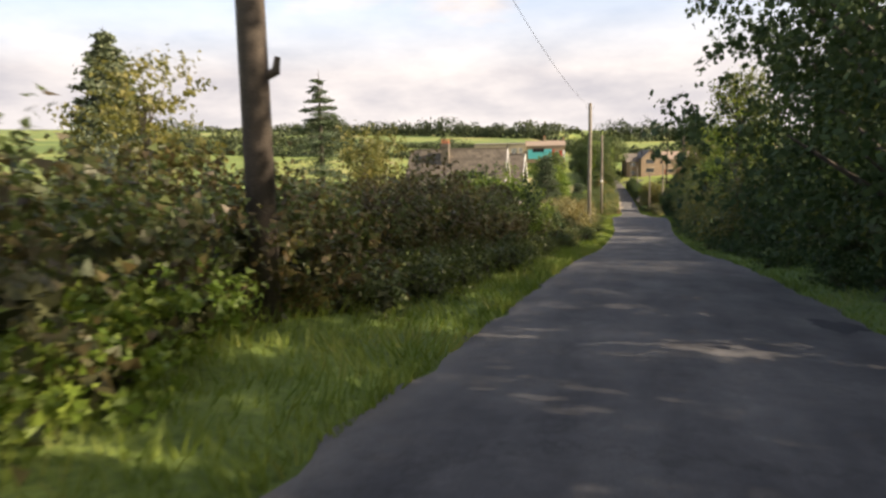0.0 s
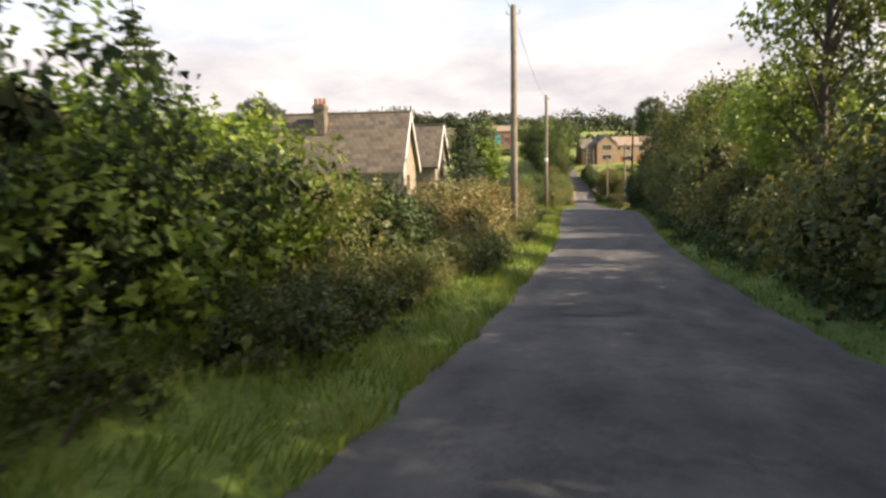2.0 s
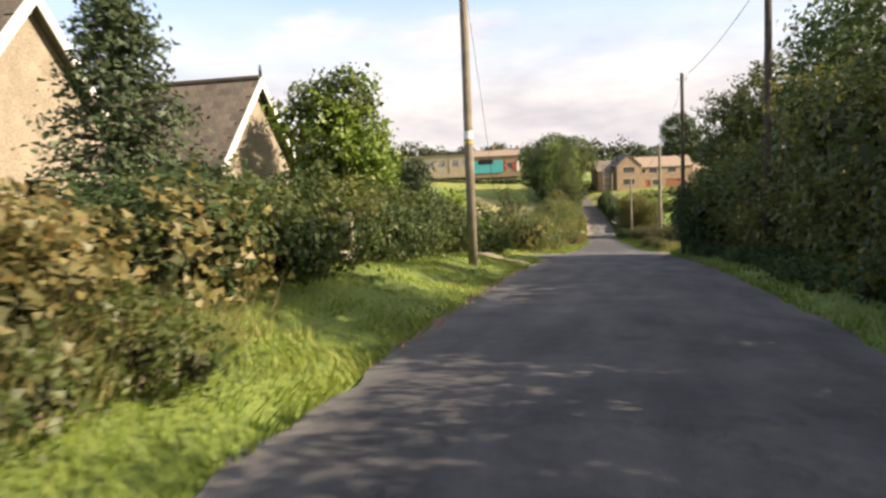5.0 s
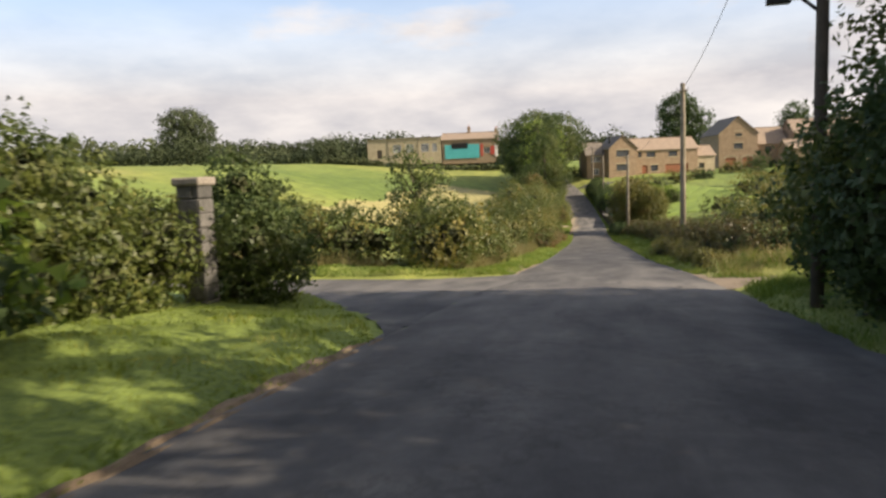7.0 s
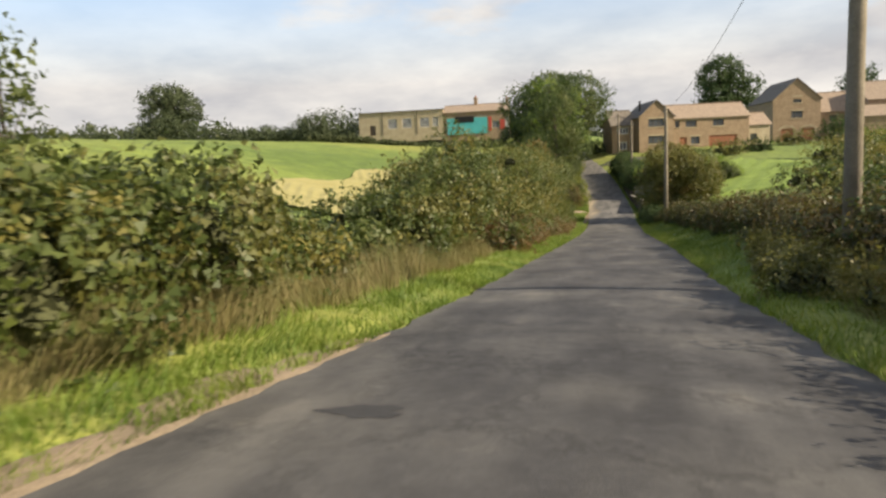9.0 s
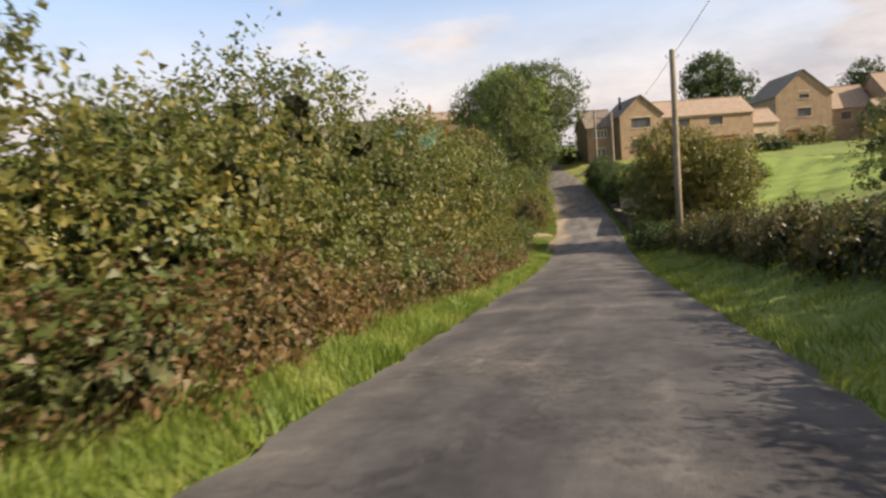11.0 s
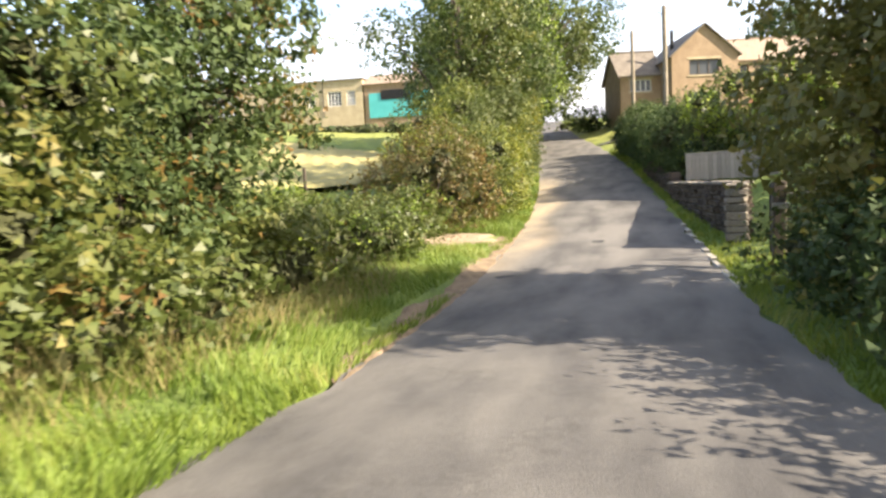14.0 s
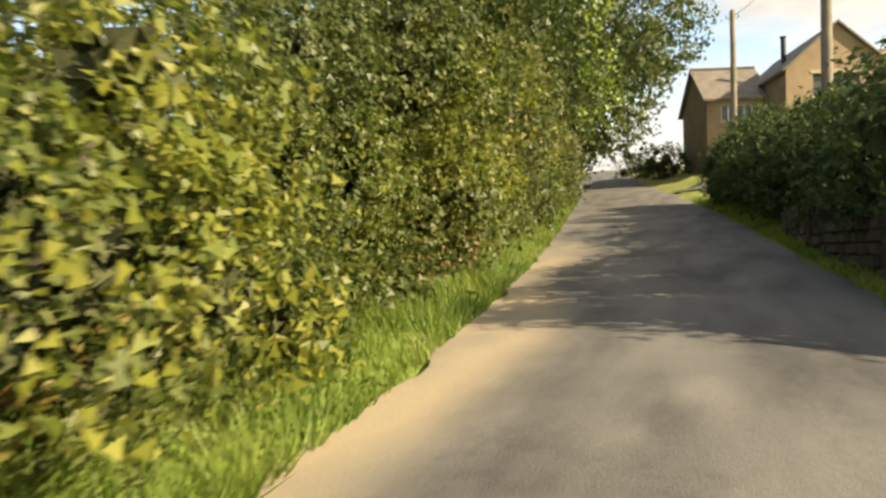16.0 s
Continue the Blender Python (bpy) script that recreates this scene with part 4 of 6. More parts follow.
def window_in(house, x, z, w, h, y, frame_mat, lights=2, bars=0, deep=0.14, surround=None, label=""):
    """A window in a front wall: frame, mullions, panes, sill and lintel."""
    bm = bmesh.new()
    e, yy = 0.07, y + deep
    loops = []
    for p in (yy, yy + 0.07):
        for m in (0.0, e):
            loops.append([bm.verts.new(q) for q in ((x + m, p, z + m), (x + w - m, p, z + m), (x + w - m, p, z + h - m), (x + m, p, z + h - m))])
    for k in range(4):
        n = (k + 1) % 4
        bm.faces.new((loops[0][k], loops[0][n], loops[1][n], loops[1][k]))
        bm.faces.new((loops[3][k], loops[3][n], loops[2][n], loops[2][k]))
        bm.faces.new((loops[1][k], loops[1][n], loops[3][n], loops[3][k]))
        bm.faces.new((loops[2][k], loops[2][n], loops[0][n], loops[0][k]))
    win = part("window", bm, frame_mat, house, label)
    for k in range(1, lights):
        m = x + w * k / lights
        part("mullion", block(m - 0.04, m + 0.04, yy, yy + 0.07, z + e, z + h - e), frame_mat, win)
    for k in range(1, bars + 1):
        m = z + h * k / (bars + 1)
        part("glazing_bar", block(x + e, x + w - e, yy + 0.01, yy + 0.04, m - 0.02, m + 0.02), frame_mat, win)
    for k in range(lights):
        a, b = x + w * k / lights + 0.04, x + w * (k + 1) / lights - 0.04
        part("pane", block(a, b, yy + 0.045, yy + 0.06, z + e, z + h - e), GLASS, win)
    if surround:
        part("sill", block(x - 0.12, x + w + 0.12, y - 0.06, y + deep, z - 0.14, z, 0.01), surround, win)
        part("lintel", block(x - 0.15, x + w + 0.15, y - 0.025, y + deep, z + h, z + h + 0.2, 0.01), surround, win)
    return win


def door_in(house, x, z, w, h, y, mat, name="door", boards=4):
    bm = bmesh.new()
    for k in range(boards):
        box(bm, x + w * k / boards + 0.008, x + w * (k + 1) / boards - 0.008, y + 0.12, y + 0.17, z, z + h)
    box(bm, x, x + w, y + 0.15, y + 0.2, z, z + h)
    return part(name, bm, mat, house)


def chimney(house, x, y, z0, z1, w, d, mat, pots=1):
    bm = block(x - w / 2, x + w / 2, y - d / 2, y + d / 2, z0, z1)
    box(bm, x - w / 2 - 0.07, x + w / 2 + 0.07, y - d / 2 - 0.07, y + d / 2 + 0.07, z1 - 0.3, z1 - 0.12)
    ch = part("chimney", bm, mat, house)
    for k in range(pots):
        bm = bmesh.new()
        px = x + (k - (pots - 1) / 2) * 0.3
        tube(bm, [(px, y, z1 - 0.02), (px, y, z1 + 0.35), (px, y, z1 + 0.42)], [0.13, 0.10, 0.12], 10)
        part("chimney_pot", bm, BRICK_RED, ch, "red clay chimney pot")
    return ch


def range_x(house, x0, x1, y0, y1, eave, peak, wall_mat, roof_mat, openings=(), low=-1.2, name="wall", gables=(True, True), over=0.25):
    """A building range whose ridge runs along x."""
    t = 0.4
    bm = bmesh.new()
    wall_cells(bm, "x", x1 - x0, low, eave, (x0, y0), t, [(o[0] - x0, *o[1:4]) for o in openings])
    part("wall", bm, wall_mat, house)
    part("wall", block(x0, x1, y1 - t, y1, low, eave), wall_mat, house)
    for xx, g in ((x0, gables[0]), (x1 - t, gables[1])):
        bm = block(xx, xx + t, y0 + t, y1 - t, low, eave)
        if g:
            gable_side(bm, y0, y1, xx, t, eave, peak - 0.05)
        part("wall", bm, wall_mat, house)
    mid, k = (y0 + y1) / 2, (peak - eave) / ((y1 - y0) / 2)
    for s in (-1, 1):
        bm = bmesh.new()
        e = y0 - over if s < 0 else y1 + over
        c = [(x0 - over, e, eave - over * k + 0.12), (x1 + over, e, eave - over * k + 0.12), (x1 + over, mid, peak + 0.12), (x0 - over, mid, peak + 0.12)]
        slab(bm, c if s < 0 else c[::-1], 0.12)
        part("roof", bm, roof_mat, house)
    part("ridge", block(x0 - over, x1 + over, mid - 0.13, mid + 0.13, peak + 0.05, peak + 0.2, 0.03), roof_mat, house)


def range_y(house, x0, x1, y0, y1, eave, peak, wall_mat, roof_mat, openings=(), low=-1.2, over=0.22, verge=None, left_openings=()):
    """A building range whose ridge runs along y, with its gable to the front."""
    t = 0.4
    bm = bmesh.new()
    wall_cells(bm, "x", x1 - x0, low, eave, (x0, y0), t, [(o[0] - x0, *o[1:4]) for o in openings])
    gable_top(bm, x0, x1, y0, t, eave, peak - 0.05)
    part("wall", bm, wall_mat, house)
    bm = block(x0, x1, y1 - t, y1, low, eave)
    gable_top(bm, x0, x1, y1 - t, t, eave, peak - 0.05)
    part("wall", bm, wall_mat, house)
    for xx in (x0, x1 - t):
        part("wall", block(xx, xx + t, y0 + t, y1 - t, low, eave), wall_mat, house)
    mid, k = (x0 + x1) / 2, (peak - eave) / ((x1 - x0) / 2)
    for s in (-1, 1):
        bm = bmesh.new()
        e = x0 - over if s < 0 else x1 + over
        c = [(e, y0 - over, eave - over * k + 0.12), (mid, y0 - over, peak + 0.12), (mid, y1 + over, peak + 0.12), (e, y1 + over, eave - over * k + 0.12)]
        slab(bm, c[::-1] if s < 0 else c, 0.12)
        part("roof", bm, roof_mat, house)
    if verge:
        for s in (-1, 1):
            bm = bmesh.new()
            e = x0 - over if s < 0 else x1 + over
            c = [(e, y0 - over - 0.05, eave - over * k + 0.14), (e, y0 - over - 0.01, eave - over * k + 0.14), (mid, y0 - over - 0.01, peak + 0.14), (mid, y0 - over - 0.05, peak + 0.14)]
            slab(bm, c[::-1] if s < 0 else c, 0.34)
            part("bargeboard", bm, verge, house, "white painted bargeboard")


# the stone house on the rise
h1z = -5.55
house1 = empty("stone_house", 0.08, 203.7, h1z, 18.0, "two-storey golden sandstone house with a front gable and dark windows", "house", "village houses")
front1 = [(1.4, 3.85, 2.4, 1.2), (1.4, 1.3, 2.4, 1.2)]
range_y(house1, 0.0, 5.3, 0.0, 8.2, 5.4, 7.75, STONE, SLATE, front1)
for o in front1:
    window_in(house1, o[0], o[1], o[2], o[3], 0.0, DARK_FRAME, 3, 0, 0.14, STONE_PALE)
side1 = [(5.8, 3.6, 0.7, 1.0), (7.4, 3.6, 1.7, 1.0), (11.6, 3.6, 1.7, 1.0), (8.2, 1.0, 1.4, 1.15), (6.5, 0.0, 1.1, 2.1), (11.0, 0.0, 4.4, 2.2)]
range_x(house1, 5.3, 17.2, 0.8, 7.2, 5.0, 7.1, STONE, TILE, side1, gables=(False, True))
for o in side1[:4]:
    window_in(house1, o[0], o[1], o[2], o[3], 0.8, DARK_FRAME, 2, 0, 0.14, STONE_PALE)
door_in(house1, 6.5, 0.0, 1.1, 2.1, 0.8, BROWN_DOOR)
door_in(house1, 11.0, 0.0, 4.4, 2.2, 0.8, BROWN_DOOR, "garage_door", 10)
wing1 = [(-2.6, 3.1, 1.8, 1.0), (-2.3, 0.7, 1.2, 1.1)]
range_x(house1, -3.4, 0.0, 2.6, 7.8, 4.5, 6.7, STONE, SLATE, wing1, gables=(True, False))
window_in(house1, -2.6, 3.1, 1.8, 1.0, 2.6, WHITE, 4, 0, 0.12, STONE_PALE, "white four-light window")
window_in(house1, -2.3, 0.7, 1.2, 1.1, 2.6, WHITE, 2, 0, 0.12, STONE_PALE, "white two-light window")
bm = bmesh.new()
tube(bm, [(1.1, 3.0, 5.8), (1.1, 3.0, 7.9), (1.1, 3.0, 8.0)], [0.14, 0.14, 0.19], 10)
part("flue", bm, BLACK_METAL, house1, "dark metal flue")
range_x(house1, 17.2, 21.1, 2.0, 7.2, 3.6, 5.4, STONE_PALE, TILE, [(18.0, 1.2, 1.1, 1.0)], gables=(False, True))
window_in(house1, 18.0, 1.2, 1.1, 1.0, 2.0, DARK_FRAME, 2, 0, 0.12, STONE_PALE)
# the tall gabled house beside it
house2 = empty("gabled_stone_house", 22.4, 226.6, -4.7, 12.0, "tall narrow golden sandstone house with arched ground-floor openings", "house", "village houses")
front2 = [(3.1, 4.0, 1.9, 1.2), (3.4, 6.6, 1.4, 1.0), (1.4, 0.2, 2.1, 2.0), (4.9, 0.2, 2.1, 2.0)]
range_y(house2, 0.0, 8.0, 0.0, 11.0, 7.2, 10.7, STONE, SLATE, front2)
for o in front2[:2]:
    window_in(house2, o[0], o[1], o[2], o[3], 0.0, DARK_FRAME, 3, 0, 0.14, STONE_PALE)
for o in front2[2:]:
    door_in(house2, o[0], o[1], o[2], o[3], 0.0, BROWN_DOOR, "arched_door", 5)
    bm = bmesh.new()
    for k in range(9):
        a0, a1 = math.pi * k / 9, math.pi * (k + 0.92) / 9
        c = (o[0] + o[2] / 2, o[1] + o[3] - 0.2)
        ring = [(c[0] + r * math.cos(a) * 1.05, c[1] + r * math.sin(a) * 0.55) for r, a in ((1.05, a0), (1.05, a1), (1.35, a1), (1.35, a0))]
        f0 = [bm.verts.new((p[0], -0.04, p[1])) for p in ring]
        f1 = [bm.verts.new((p[0], 0.10, p[1])) for p in ring]
        bm.faces.new(f0)
        for i in range(4):
            j = (i + 1) % 4
            bm.faces.new((f0[j], f0[i], f1[i], f1[j]))
    part("arch", bm, STONE_PALE, house2)
range_x(house2, 8.0, 15.0, 2.0, 9.5, 5.0, 8.4, STONE, TILE, [(10.4, 3.2, 1.4, 1.1)], gables=(False, True))
window_in(house2, 10.4, 3.2, 1.4, 1.1, 2.0, DARK_FRAME, 2, 0, 0.14, STONE_PALE)

house3 = empty("long_barn_house", 37.6, 229.0, -4.4, 8.0, "long converted stone barn with a pale tiled roof", "house", "village houses")
open3 = [(8.0, 1.6, 2.6, 3.0), (13.5, 2.8, 1.5, 1.2), (18.0, 2.8, 1.5, 1.2)]
range_x(house3, 0.0, 26.0, 0.0, 8.5, 6.2, 9.4, STONE, TILE, open3)
for o in open3:
    window_in(house3, o[0], o[1], o[2], o[3], 0.0, DARK_FRAME, 3, 0, 0.16, STONE_PALE)
range_x(house3, -3.5, 7.5, -5.5, -0.02, 3.2, 5.0, STONE, TILE, [(3.2, 1.0, 1.6, 1.2)])
window_in(house3, 3.2, 1.0, 1.6, 1.2, -5.5, DARK_FRAME, 2, 0, 0.14, STONE_PALE)
part("roof_light", block(2.4, 3.6, -4.6, -3.4, 4.12, 4.32, 0.02), GLASS, house3, "dark roof light")
chimney(house3, 14.0, 4.25, 9.0, 10.6, 0.7, 0.9, STONE, 1)

# the low workshop range with the teal end
barn_z = 0.8
barn = empty("workshop_range", -55.0, 226.2, barn_z, 9.0, "long low pale stone workshop with white many-paned windows", "barn", "village houses")
bw = [(6.0, 1.2, 1.9, 1.9), (9.0, 1.2, 1.9, 1.9), (12.6, 1.2, 1.9, 1.9), (15.2, 1.2, 1.2, 1.9), (2.2, 0.0, 1.2, 2.0)]
bm = bmesh.new()
wall_cells(bm, "x", 17.4, -1.5, 4.5, (0, 0), 0.4, bw)
part("wall", bm, STONE_PALE, barn)
part("wall", block(0, 17.4, 9.6, 10.0, -1.5, 4.5), STONE_PALE, barn)
for xx in (0.0, 17.0):
    part("wall", block(xx, xx + 0.4, 0.4, 9.6, -1.5, 4.5), STONE_PALE, barn)
bm = bmesh.new()
slab(bm, [(-0.2, -0.25, 4.62), (17.6, -0.25, 4.62), (17.6, 10.2, 5.1), (-0.2, 10.2, 5.1)], 0.14)
part("roof", bm, SLATE, barn)
for o in bw[:4]:
    window_in(barn, o[0], o[1], o[2], o[3], 0.0, WHITE, 4, 3, 0.08, None, "white many-paned window")
door_in(barn, 2.2, 0.0, 1.2, 2.0, 0.0, DARK_FRAME)
for xx in (4.9, 12.0):
    bm = bmesh.new()
    tube(bm, [(xx, -0.06, -0.2), (xx, -0.06, 4.5)], [0.05, 0.05], 6)
    part("drainpipe", bm, BLACK_METAL, barn)
end = empty("teal_workshop", -37.6, 229.0, 0.1, 9.0, "stone cottage with a teal painted front and red panels", "house", "village houses")
range_x(end, 0.0, 13.0, 0.0, 8.0, 4.4, 6.0, STONE, TILE, [(9.6, 1.0, 1.4, 1.4)])
window_in(end, 9.6, 1.0, 1.4, 1.4, 0.0, WHITE, 2, 1, 0.1, None)
part("teal_front", block(0.6, 8.6, -0.16, -0.05, 0.0, 3.2, 0.01), TEAL, end, "teal painted boarding")
part("dark_sign", block(2.2, 6.0, -0.23, -0.17, 2.3, 3.5, 0.01), BLACK_METAL, end, "dark board")
part("red_panel", block(8.9, 9.5, -0.1, -0.02, 0.4, 3.2, 0.01), RED, end, "red painted panel")
part("red_panel", block(11.2, 12.2, -0.1, -0.02, 0.6, 2.6, 0.01), RED, end, "red painted panel")
part("white_panel", block(12.25, 12.9, -0.1, -0.02, 0.2, 2.8, 0.01), WHITE, end, "white painted panel")
chimney(end, 6.2, 4.0, 5.6, 7.5, 0.7, 0.9, STONE, 1)
chimney(end, 12.6, 4.0, 5.6, 6.9, 0.6, 0.8, STONE, 1)


# the roadside cottage and its neighbour, gables to the lane
def slates(house, x0, x1, e, mid, eave, peak, s):
    """Rows of slates on a roof slope: the ones nearest the lane as pieces, the others joined."""
    k = math.atan2(peak - eave, abs(mid - e))
    length = math.hypot(peak - eave, mid - e)
    me = bpy.data.meshes.new("slate")
    bm = bmesh.new()
    box(bm, -0.23, 0.23, 0.0, 0.5, 0.0, 0.018)
    bm.to_mesh(me)
    bm.free()
    me.materials.append(MOSSY)
    rest_v, rest_f, n, rng = [], [], 0, np.random.default_rng(3)
    corner = np.array([(x, y, z) for z in (0, 0.018) for y in (0, 0.5) for x in (-0.23, 0.23)])
    quads = np.array([(0, 2, 3, 1), (4, 5, 7, 6), (0, 1, 5, 4), (2, 6, 7, 3), (0, 4, 6, 2), (1, 3, 7, 5)])
    turn = Matrix.Rotation(k + 0.03, 4, "X")
    rows_n = int(length / 0.37)
    for col in range(int((x1 - x0) / 0.47)):
        for row in range(rows_n):
            x = x1 - 0.24 - col * 0.47 - (0.23 if row % 2 else 0)
            if x < x0:
                continue
            d = row * 0.37
            m = Matrix.Translation((x + rng.normal(0, 0.006), e + math.cos(k) * d * s, eave + math.sin(k) * d + 0.135 + rng.uniform(0, 0.008))) @ turn
            if n < 290:
                o = new("slate", me)
                o.parent = house
                o.matrix_basis = m
                n += 1
            else:
                m3, t = np.array(m.to_3x3()), np.array(m.translation)
                rest_f.append(quads + 8 * len(rest_v))
                rest_v.append(corner @ m3.T + t)
    if rest_v:
        mesh_part("slates", np.concatenate(rest_v), np.concatenate(rest_f), MOSSY, house)["kind"] = "stuff"


COTTAGE_STONE = rough_stuff("weathered_cottage_stone", (0.17, 0.14, 0.10), (0.36, 0.31, 0.235), 1.6, 16, 0.95, 0.6)


def cottage(x, y, z, turn, length, width, eave, peak, label, skylight=False):
    """Local x runs along the ridge towards the lane; the gable with white bargeboards closes its end."""
    ob = empty("stone_cottage", x, y, z, turn, label, "house", "roadside cottages")
    t, w = 0.4, width / 2
    for yy in (-w, w - t):
        part("wall", block(-length, 0.0, yy, yy + t, -1.0, eave), GREY_STONE, ob)
    gable_open = [(width / 2 - 0.5, eave - 1.6, 1.0, 1.1)]
    bm = bmesh.new()
    wall_cells(bm, "y", width - 2 * t, -1.0, eave, (-t, -w + t), t, [(gable_open[0][0] - t, *gable_open[0][1:])])
    gable_side(bm, -w, w, -t, t, eave, peak - 0.05)
    part("wall", bm, COTTAGE_STONE, ob)
    bm = block(-length, -length + t, -w + t, w - t, -1.0, eave)
    gable_side(bm, -w, w, -length, t, eave, peak - 0.05)
    part("wall", bm, GREY_STONE, ob)
    k = (peak - eave) / w
    o = 0.3
    for s in (-1, 1):
        bm = bmesh.new()
        c = [(-length - o, s * (w + o), eave - o * k + 0.12), (o, s * (w + o), eave - o * k + 0.12), (o, 0, peak + 0.12), (-length - o, 0, peak + 0.12)]
        slab(bm, c if s < 0 else c[::-1], 0.12)
        part("roof", bm, MOSSY, ob)
        bm = bmesh.new()
        c = [(o + 0.01, s * (w + o), eave - o * k + 0.16), (o + 0.06, s * (w + o), eave - o * k + 0.16), (o + 0.06, 0, peak + 0.16), (o + 0.01, 0, peak + 0.16)]
        slab(bm, c if s < 0 else c[::-1], 0.36)
        part("bargeboard", bm, WHITE, ob, "white painted bargeboard")
    part("ridge", block(-length - o, o, -0.12, 0.12, peak + 0.06, peak + 0.22, 0.03), MOSSY, ob)
    bm = bmesh.new()
    tube(bm, [(o, 0, peak), (o, 0, peak + 0.35), (o, 0, peak + 0.6)], [0.05, 0.06, 0.02], 8)
    part("finial", bm, BLACK_METAL, ob)
    slates(ob, -length, o, -(w + o), 0.0, eave - o * k, peak, 1)
    if skylight:
        rise = math.degrees(math.atan(k))
        sk = part("roof_window", block(-0.45, 0.45, -0.6, 0.6, 0.03, 0.12, 0.02), GREY_METAL, ob, "grey framed roof window")
        sk.matrix_basis = pose(-3.4, -w * 0.42, eave + k * (w - w * 0.42) + 0.16, rise, 0, 0)
        pane = part("pane", block(-0.37, 0.37, -0.52, 0.52, 0.115, 0.13), GLASS, sk)
    return ob


cot_a = cottage(-13.1, 66.5, -4.9, 6, 9.2, 6.6, 3.2, 6.9, "old stone cottage with a mossy slate roof and tall chimney")
chimney(cot_a, -5.8, -1.0, 5.6, 7.6, 0.75, 0.9, MOSSY, 3)
cot_b = cottage(-13.0, 76.4, -5.0, 4, 13.0, 6.2, 3.3, 6.4, "stone cottage with white bargeboards and a roof window", True)


# ---- gatepost, wall, fence and gate ----
def stones(thing, along, length, height, thick, course, run, mat, rng, name="stone", proud=0.02):
    """Courses of rough stones, each a piece of its own."""
    shapes = []
    for i in range(6):
        bm = bmesh.new()
        box(bm, -0.5, 0.5, -0.5, 0.5, -0.5, 0.5)
        bmesh.ops.bevel(bm, geom=bm.edges[:], offset=0.13, segments=1, affect="EDGES")
        for v in bm.verts:
            v.co += Vector((rng.normal(0, 0.045), rng.normal(0, 0.03), rng.normal(0, 0.06)))
        me = bpy.data.meshes.new(name)
        bm.to_mesh(me)
        bm.free()
        me.materials.append(mat)
        shapes.append(me)
    z, row = 0.0, 0
    while z < height - 0.03:
        h = min(course * rng.uniform(0.8, 1.25), height - z)
        u = -rng.uniform(0, run * 0.5)
        while u < length:
            w = run * rng.uniform(0.65, 1.4)
            a, b = max(u, 0.0), min(u + w, length)
            if b - a > 0.06:
                o = new(name, shapes[rng.integers(6)])
                o.parent = thing
                o.matrix_basis = Matrix.LocRotScale(((a + b) / 2, rng.normal(0, proud * 0.4), z + h / 2), None, (b - a - 0.012, thick + rng.uniform(0, proud), h - 0.012))
            u += w
        z += h
        row += 1


rng_s = np.random.default_rng(21)
POST_STONE = rough_stuff("dark_grey_stone", (0.05, 0.05, 0.047), (0.14, 0.135, 0.125), 4, 25, 0.95, 0.6, vary=0.25)
gp = empty("stone_gatepost", -6.65, 85.35, gz(-6.65, 85.35) - 0.2, 0, "square grey stone gatepost with a pale cap beside the hedge", "gatepost")
gp.matrix_basis = pose(-6.65, 85.35, gz(-6.65, 85.35) - 0.2) @ Matrix.Diagonal((0.7, 0.7, 1.0, 1.0))
part("post_core", block(-0.24, 0.24, -0.24, 0.24, -0.2, 2.1), POST_STONE, gp)
for k in range(9):
    joint = -0.295 + 2 * (0.28 if k % 2 else 0.20)
    for x0, x1, half in ((-0.29, joint - 0.005, 0.29), (joint + 0.005, 0.29, 0.285)):
        part("stone", block(x0, x1, -half, half, 0.235 * k, 0.235 * k + 0.222, 0.02), POST_STONE, gp)
part("capstone", block(-0.36, 0.36, -0.36, 0.36, 2.085, 2.22, 0.03), GREY_STONE, gp, "pale worn capstone")

wall_at = Vector((0.24, 160.7))
wall_to = Vector((-0.78, 169.2))
wall_len, wall_turn = (wall_to - wall_at).length, math.degrees(math.atan2(wall_to.y - wall_at.y, wall_to.x - wall_at.x))
sw = empty("stone_wall", wall_at.x, wall_at.y, -11.0, wall_turn, "dark brown rubble stone wall with a thin rough coping", "wall")
WALL_STONE = rough_stuff("dark_rubble", (0.045, 0.036, 0.028), (0.13, 0.10, 0.077), 4, 25, 0.95, 0.6, vary=0.3)
part("wall_core", block(0, wall_len, -0.13, 0.13, -0.5, 0.99), WALL_STONE, sw)
stones(sw, "x", wall_len, 1.0, 0.36, 0.125, 0.25, WALL_STONE, rng_s, "stone", 0.06)
u = 0.0
while u < wall_len:
    w_ = rng_s.uniform(0.3, 0.55)
    bm = block(u, u + w_ - 0.015, -0.20, 0.20, 1.0, 1.0 + rng_s.uniform(0.04, 0.09), 0.015)
    part("coping_stone", bm, GREY_STONE, sw)
    u += w_

for k in range(3):
    a_, b_ = 169.3 + 3.0 * k, 172.2 + 3.0 * k
    wa, wb = Vector((float(road_right(a_)) + 0.5, a_)), Vector((float(road_right(b_)) + 0.5, b_))
    step_wall = empty("stone_wall", wa.x, wa.y, float(road_z(a_)) - 0.15, math.degrees(math.atan2(wb.y - wa.y, wb.x - wa.x)), "dark rubble stone wall under the garden hedge", "wall")
    part("wall_core", block(0, (wb - wa).length, -0.12, 0.12, -0.3, 0.98), WALL_STONE, step_wall)
    stones(step_wall, "x", (wb - wa).length, 1.0, 0.34, 0.15, 0.32, WALL_STONE, rng_s, "stone", 0.06)

